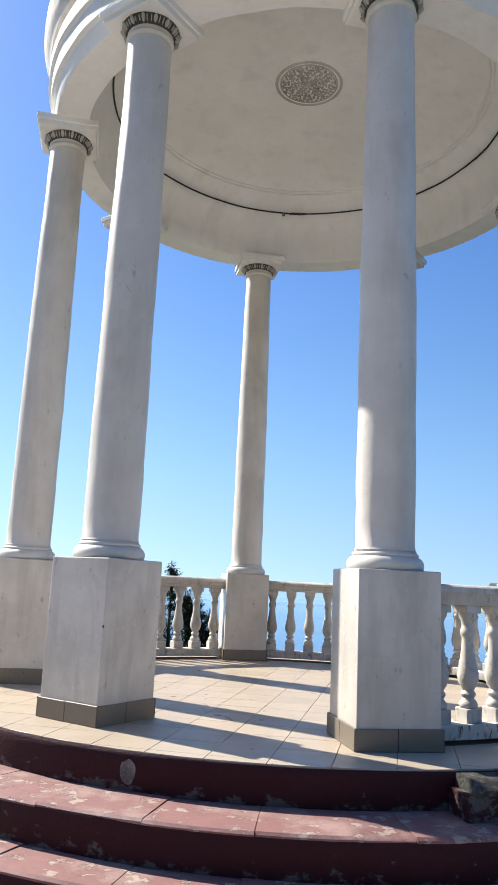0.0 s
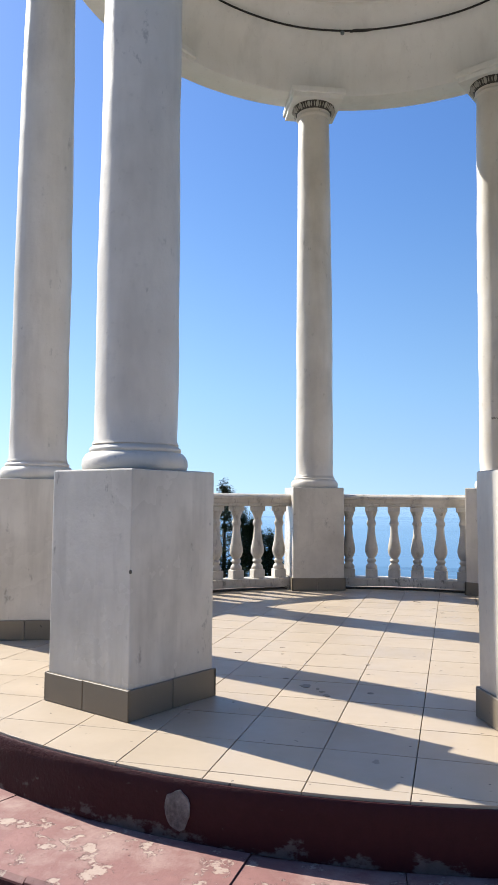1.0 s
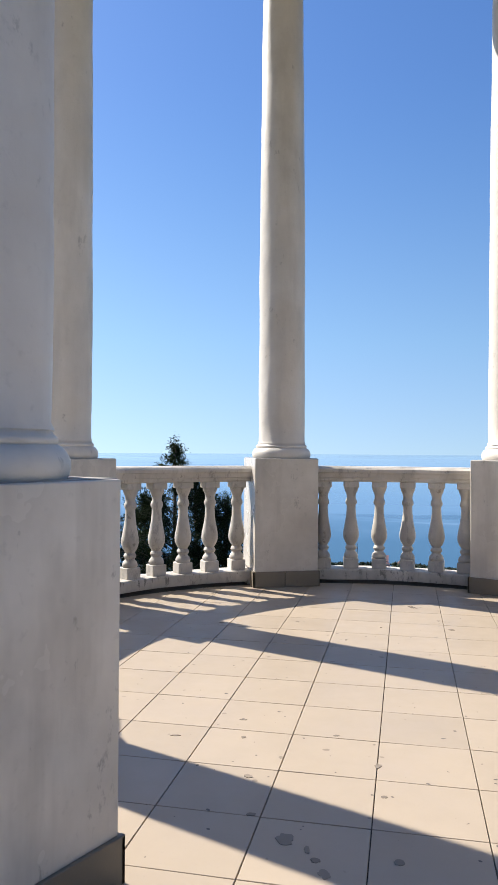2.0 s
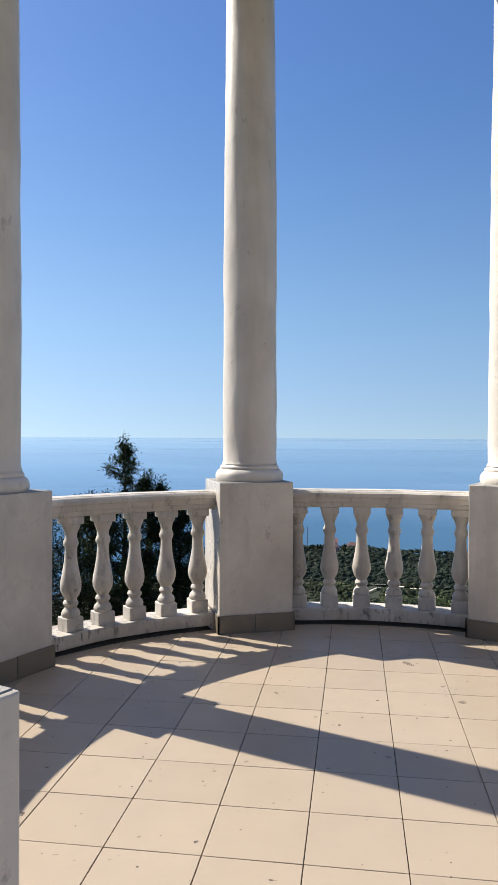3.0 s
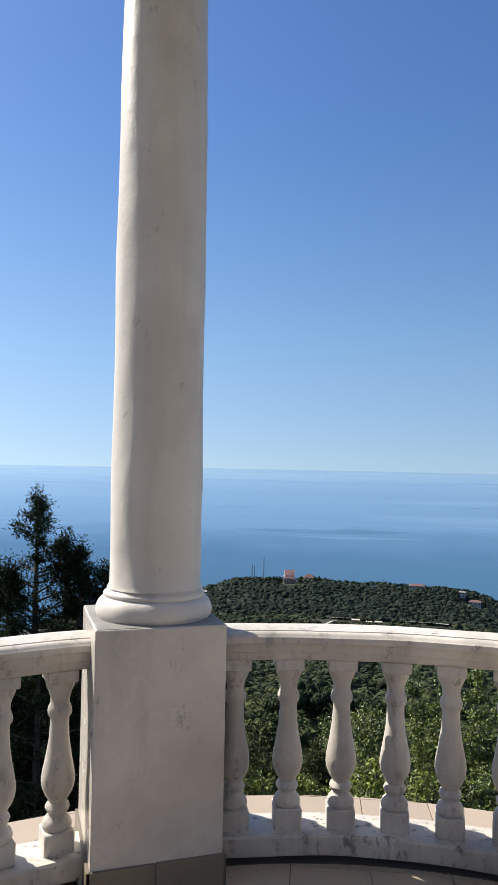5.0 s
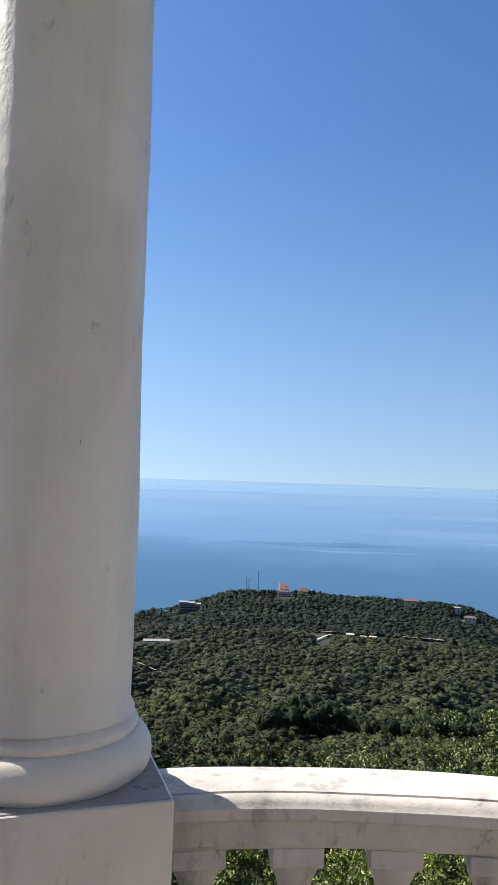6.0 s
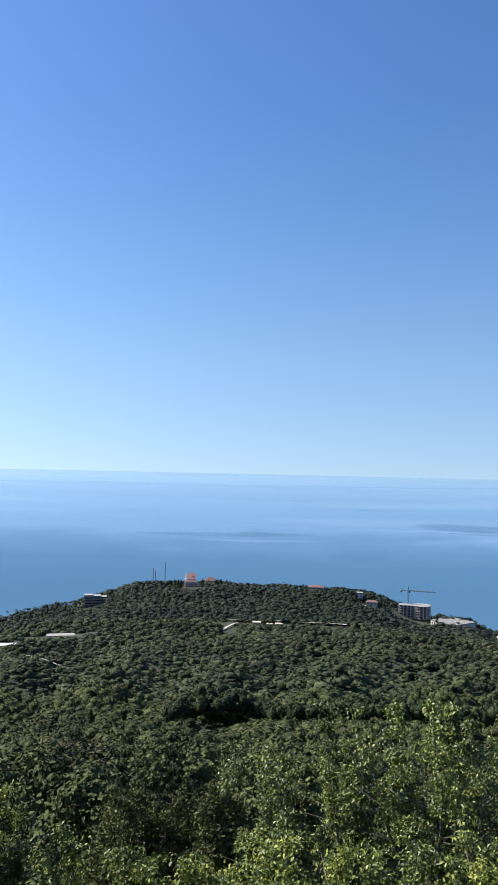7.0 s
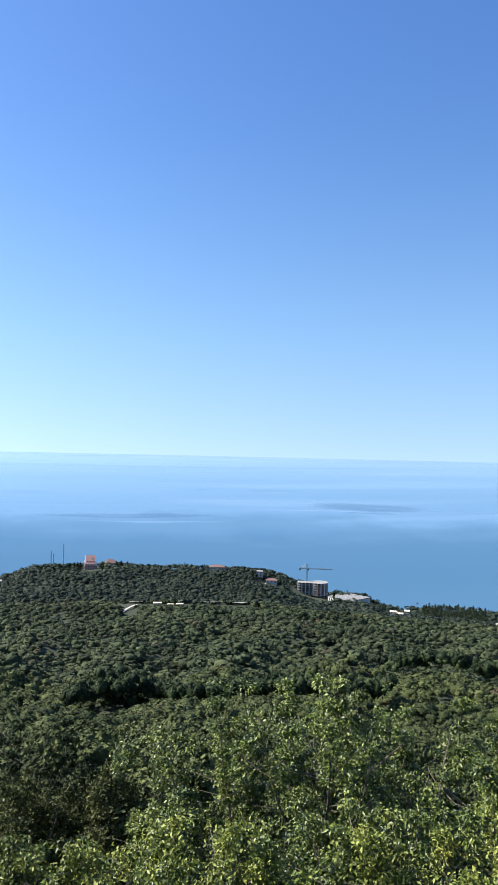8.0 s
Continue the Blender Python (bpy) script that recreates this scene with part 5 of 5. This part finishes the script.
crane = thing("tower_crane", facing(14.9, 905, -172.0), "grey tower crane beside the unfinished building", "crane")
part("mast", lattice((0, 0, 0), (0, 0, 33.5), 1.7, 14, 0.16), STEEL, crane)
part("jib", lattice((0, 0, 33.6), (32, -3, 33.6), 1.2, 18, 0.12), STEEL, crane)
part("counter_jib", lattice((0, 0, 33.6), (-9.5, 1, 33.6), 1.2, 6, 0.12), STEEL, crane)
part("peak", lattice((0, 0, 33.6), (0, 0, 38.5), 0.9, 3, 0.14), STEEL, crane)
part("counterweight", block(-9.5, -7.2, 0.2, 1.6, 30.8, 33.2, 0.05), RAWCONCRETE, crane)
part("cab", block(0.9, 2.4, -1.6, -0.2, 31.2, 33.2, 0.05), PANE, crane)
part("tie_rod", merge(tube([(0, 0, 38.4), (22, -2.1, 34.2)], [0.06, 0.06], 4), tube([(0, 0, 38.4), (-8.5, 0.9, 34.2)], [0.06, 0.06], 4)), STEEL, crane)

# flat-roofed hall
hall = thing("flat_roofed_hall", facing(18.15, 874, -170.0) @ Matrix.Rotation(radians(-40), 4, "Z"), "low white hall with a wide flat grey roof near the shore", "hall", "buildings on the promontory")
wall = part("wall", block(-17, 17, -17.5, 17.5, -6, 4.6, 0.1), PALE, hall)
part("roof", block(-17.5, 17.5, -18, 18, 4.6, 5.3, 0.1), FELT, hall, "flat grey felt roof")
windows(wall, 33, 35, 1, 3, 9, 1.4, 2.0, 2.0)
for k in range(8):
    part("roof_unit", block(-13 + 3.6 * k, -12 + 3.6 * k, -9 + (k * 5 % 4) * 6, -8 + (k * 5 % 4) * 6, 5.3, 6.1, 0.05), PALE, hall)

# scattered white buildings near the shore
for n, (b, d, z, w, st) in enumerate([(21.5, 815, -169.5, 7, 1), (22.0, 808, -169.8, 6, 1), (22.5, 812, -170.0, 5, 2), (23.0, 800, -170.5, 7, 1), (28.2, 760, -163.0, 24, 1), (22.7, 790, -169.5, 6, 1)]):
    house("house", "small white house near the shore", b, d, z, w, 7, st, 2.6, CREAM, 0, max(2, w // 3), CREAM)

# radio masts
for b, d, z0, h in [(-4.48, 950, -149, 22), (-4.3, 952, -149, 19), (-3.58, 950, -149, 30)]:
    m = thing("radio_mast", facing(b, d, z0), "thin steel radio mast on the hilltop", "mast", "radio masts on the hilltop")
    part("lattice", lattice((0, 0, 0), (0, 0, h), 0.8, 8, 0.16), STEEL, m)
    part("aerial", tube([(0, 0, h), (0, 0, h + 1.5)], [0.1, 0.05], 5), STEEL, m)

# pale gravel roads and clearings cut through the woods
def strip(name, label, b0, d0, b1, d1, width, up, seed):
    bm = bmesh.new()
    prev = None
    for k in range(17):
        f = k / 16
        b, d = b0 + (b1 - b0) * f, d0 + (d1 - d0) * f
        w = width * (0.6 + 0.5 * noise.noise((f * 5, seed, 0)))
        row = []
        for dd in (-w, w):
            x, y = polar(b, d + dd)
            row.append(bm.verts.new((x, y, float(ground_height(x, y)) + up)))
        if prev:
            bm.faces.new((prev[0], row[0], row[1], prev[1]))
        prev = row
    ob = part(name, bm, ROADSTONE)
    return tagged(ob, label, "road", kind="structure")


strip("road", "pale gravel road through the woods", 1.3, 676, 5.4, 690, 6, 3.2, 1)
strip("road", "pale gravel road winding down through the woods", 2.05, 670, 0.95, 636, 5.0, 1.0, 7)
strip("road", "pale retaining terrace in the woods", 6.8, 700, 10.4, 700, 4, 2.5, 2)
strip("road", "pale clearing in the woods", 1.5, 394, 2.9, 398, 4.5, 1.2, 3)
strip("road", "pale clearing in the woods", 4.4, 404, 6.6, 402, 4, 1.2, 4)
strip("road", "pale clearing in the woods", 8.4, 397, 9.6, 396, 4, 1.2, 5)
strip("road", "pale track through the woods", -13.6, 430, -10.4, 414, 1.5, 3.9, 6)

# slim cypresses and single firs standing over the woods
for n, (b, d, h, w) in enumerate([(8.15, 400, 12, 2.6), (4.9, 404, 8, 2.6), (-13.3, 885, 11, 1.4), (-12.6, 885, 10, 1.2), (-12.2, 890, 12, 1.3), (-11.6, 885, 9, 1.2), (-5.0, 945, 7, 2.4), (-4.7, 942, 6, 2.4), (-10.9, 880, 11, 1.3), (-14.2, 880, 10, 1.3), (-2.8, 926, 9, 2.6), (-3.15, 932, 8, 2.4), (-2.35, 922, 10, 2.2), (-2.55, 928, 9, 2.4), (-3.9, 938, 7, 3.0), (0.7, 934, 9, 3.0), (1.15, 938, 8, 3.0), (-0.72, 926, 9, 2.6), (0.35, 930, 8, 2.6), (-5.4, 940, 6, 2.8), (11.0, 880, 12, 2.2), (10.7, 886, 11, 2.4), (12.9, 884, 11, 1.6), (17.0, 862, 10, 1.6),
                                  *[(23.7 + 0.21 * k, 790 + 9 * (k % 3), 15 + (k * 7 % 5) * 0.9, 3.5) for k in range(22)], (-6.4, 200, 9, 0.8), (-8.8, 205, 8, 0.8)]):
    x, y = polar(b, d)
    g = float(ground_height(x, y))
    t = thing("cypress", Matrix.Translation((x, y, g)), "slim dark cypress standing above the woods", "tree", "cypresses above the woods")
    part("trunk", tube([(0, 0, 0), (0, 0, h * 0.9)], [0.25, 0.05], 6), BARK, t)
    rr = np.random.default_rng(700 + n)
    hh = rr.uniform(0.08, 1.0, 260)
    aa = rr.uniform(0, 6.283, 260)
    rad_ = w * np.sin(np.clip(1.08 - hh, 0, 1) * 1.5) * rr.uniform(0.3, 1.0, 260)
    v, f = leaf_cloud(np.stack([rad_ * np.cos(aa), rad_ * np.sin(aa), hh * h], -1), (0.25, 0.25, 0.35), 700, 0.9, 700 + n, -0.6)
    raw("crown", v, f, NEEDLE, t)


# ================= floor tiles =================
T = 0.33
circle = [((PLATFORM_R - 0.003) * math.cos(2 * math.pi * k / 160) + CX, (PLATFORM_R - 0.003) * math.sin(2 * math.pi * k / 160) + PY) for k in range(160)]


def clip_to_circle(poly):
    """The part of a convex polygon inside the platform's round edge."""
    for k in range(160):
        (ax, ay), (bx, by) = circle[k], circle[(k + 1) % 160]
        side = [(bx - ax) * (py - ay) - (by - ay) * (px - ax) for px, py in poly]
        out = []
        for n in range(len(poly)):
            p, q, s, t = poly[n], poly[(n + 1) % len(poly)], side[n], side[(n + 1) % len(poly)]
            if s >= 0:
                out.append(p)
            if s * t < 0:
                f = s / (s - t)
                out.append((p[0] + (q[0] - p[0]) * f, p[1] + (q[1] - p[1]) * f))
        poly = out
        if len(poly) < 3:
            return None
    return poly


def tile_mesh(poly):
    bm = bmesh.new()
    cx, cy = sum(p[0] for p in poly) / len(poly), sum(p[1] for p in poly) / len(poly)
    rows = []
    for inset, z in ((0, -0.012), (0, -0.0012), (0.0014, 0.0)):
        row = []
        for px, py in poly:
            dx, dy = cx - px, cy - py
            L = math.hypot(dx, dy) or 1
            row.append(bm.verts.new((px + dx / L * inset - cx, py + dy / L * inset - cy, z)))
        rows.append(row)
    n = len(poly)
    for lo, hi in zip(rows, rows[1:]):
        for k in range(n):
            bm.faces.new((lo[k], lo[(k + 1) % n], hi[(k + 1) % n], hi[k]))
    bm.faces.new(rows[-1])
    return bm, cx, cy


g = 0.0017
whole = None
rng = random.Random(2)
for i in range(-8, 12):
    for j in range(-14, 7):
        x0, x1, y0, y1 = i * T + g, (i + 1) * T - g, j * T + g, (j + 1) * T - g
        corners = [(x0, y0), (x1, y0), (x1, y1), (x0, y1)]
        inside = all(math.hypot(px - CX, py - PY) < PLATFORM_R - 0.01 for px, py in corners)
        tilt = Matrix.Rotation(rng.uniform(-0.0025, 0.0025), 4, "X") @ Matrix.Rotation(rng.uniform(-0.0025, 0.0025), 4, "Y")
        if inside and whole is not None:
            ob = new("tile", whole)
            ob.parent = platform
            cx, cy = (x0 + x1) / 2, (y0 + y1) / 2
        else:
            poly = corners if inside else clip_to_circle(corners)
            if not poly:
                continue
            bm, cx, cy = tile_mesh(poly)
            ob = part("tile", bm, TILE, platform)
            if inside:
                whole = ob.data
        ob.matrix_local = BASE.inverted() @ Matrix.Translation((cx, cy, rng.uniform(-0.0006, 0.0))) @ tilt

# a grimy shoe print on the tiles
mark = bmesh.new()
for k in range(7):
    bar = block(-0.026 + 0.003 * abs(k - 3), 0.022 - 0.003 * abs(k - 2), -0.0018, 0.0018, -0.002, 0.0009)
    merge(mark, bar, Matrix.Translation((0.780 + 0.009 * k, 0.189 - 0.008 * k, 0)) @ Matrix.Rotation(radians(62 + 3 * k), 4, "Z"))
stain = part("shoe_print", mark, GROUT, platform, "dark grimy shoe print")
stain.matrix_local = BASE.inverted()


def floor_stain(x, y, rx, ry, turn, seed):
    """A flat dried stain with a ragged outline, no thicker than dirt."""
    bm = bmesh.new()
    n = 18
    top = []
    for k in range(n):
        a = 2 * math.pi * k / n
        w = 1 + 0.55 * noise.noise((math.cos(a) * 1.6 + seed * 3.7, math.sin(a) * 1.6, seed))
        top.append(bm.verts.new((0.85 * rx * w * math.cos(a), 0.85 * ry * w * math.sin(a), 0.0011)))
    low = [bm.verts.new((p.co.x, p.co.y, -0.003)) for p in top]
    bm.faces.new(top)
    for k in range(n):
        bm.faces.new((top[k], low[k], low[(k + 1) % n], top[(k + 1) % n]))
    ob = part("stain", bm, STAIN, platform, "dried dark stain on the tiles")
    ob.matrix_local = BASE.inverted() @ Matrix.Translation((x, y, 0)) @ Matrix.Rotation(radians(turn), 4, "Z")


for n, (x, y, rx, ry, turn) in enumerate([(1.036, -0.438, 0.024, 0.017, 10), (0.080, -0.446, 0.010, 0.014, 40), (0.964, -0.216, 0.013, 0.009, 0), (-0.386, -0.589, 0.016, 0.010, 20), (0.606, -0.479, 0.010, 0.007, 0), (0.419, -0.830, 0.010, 0.007, 60),
                                          (0.423, -3.080, 0.030, 0.034, 20), (0.494, -2.285, 0.014, 0.008, 10), (0.238, -2.707, 0.013, 0.016, 50), (0.663, -2.528, 0.014, 0.020, 0), (0.551, -3.231, 0.020, 0.024, 30), (0.490, -3.120, 0.010, 0.022, 10), (0.520, -3.170, 0.016, 0.014, 0),
                                          (0.300, -2.960, 0.018, 0.010, 15), (0.110, -2.200, 0.016, 0.007, 5), (0.150, -2.380, 0.010, 0.012, 0), (-0.110, -2.420, 0.020, 0.007, 10), (0.690, -2.760, 0.012, 0.010, 0), (0.740, -3.130, 0.018, 0.015, 40)]):
    floor_stain(x, y, rx, ry, turn, n)
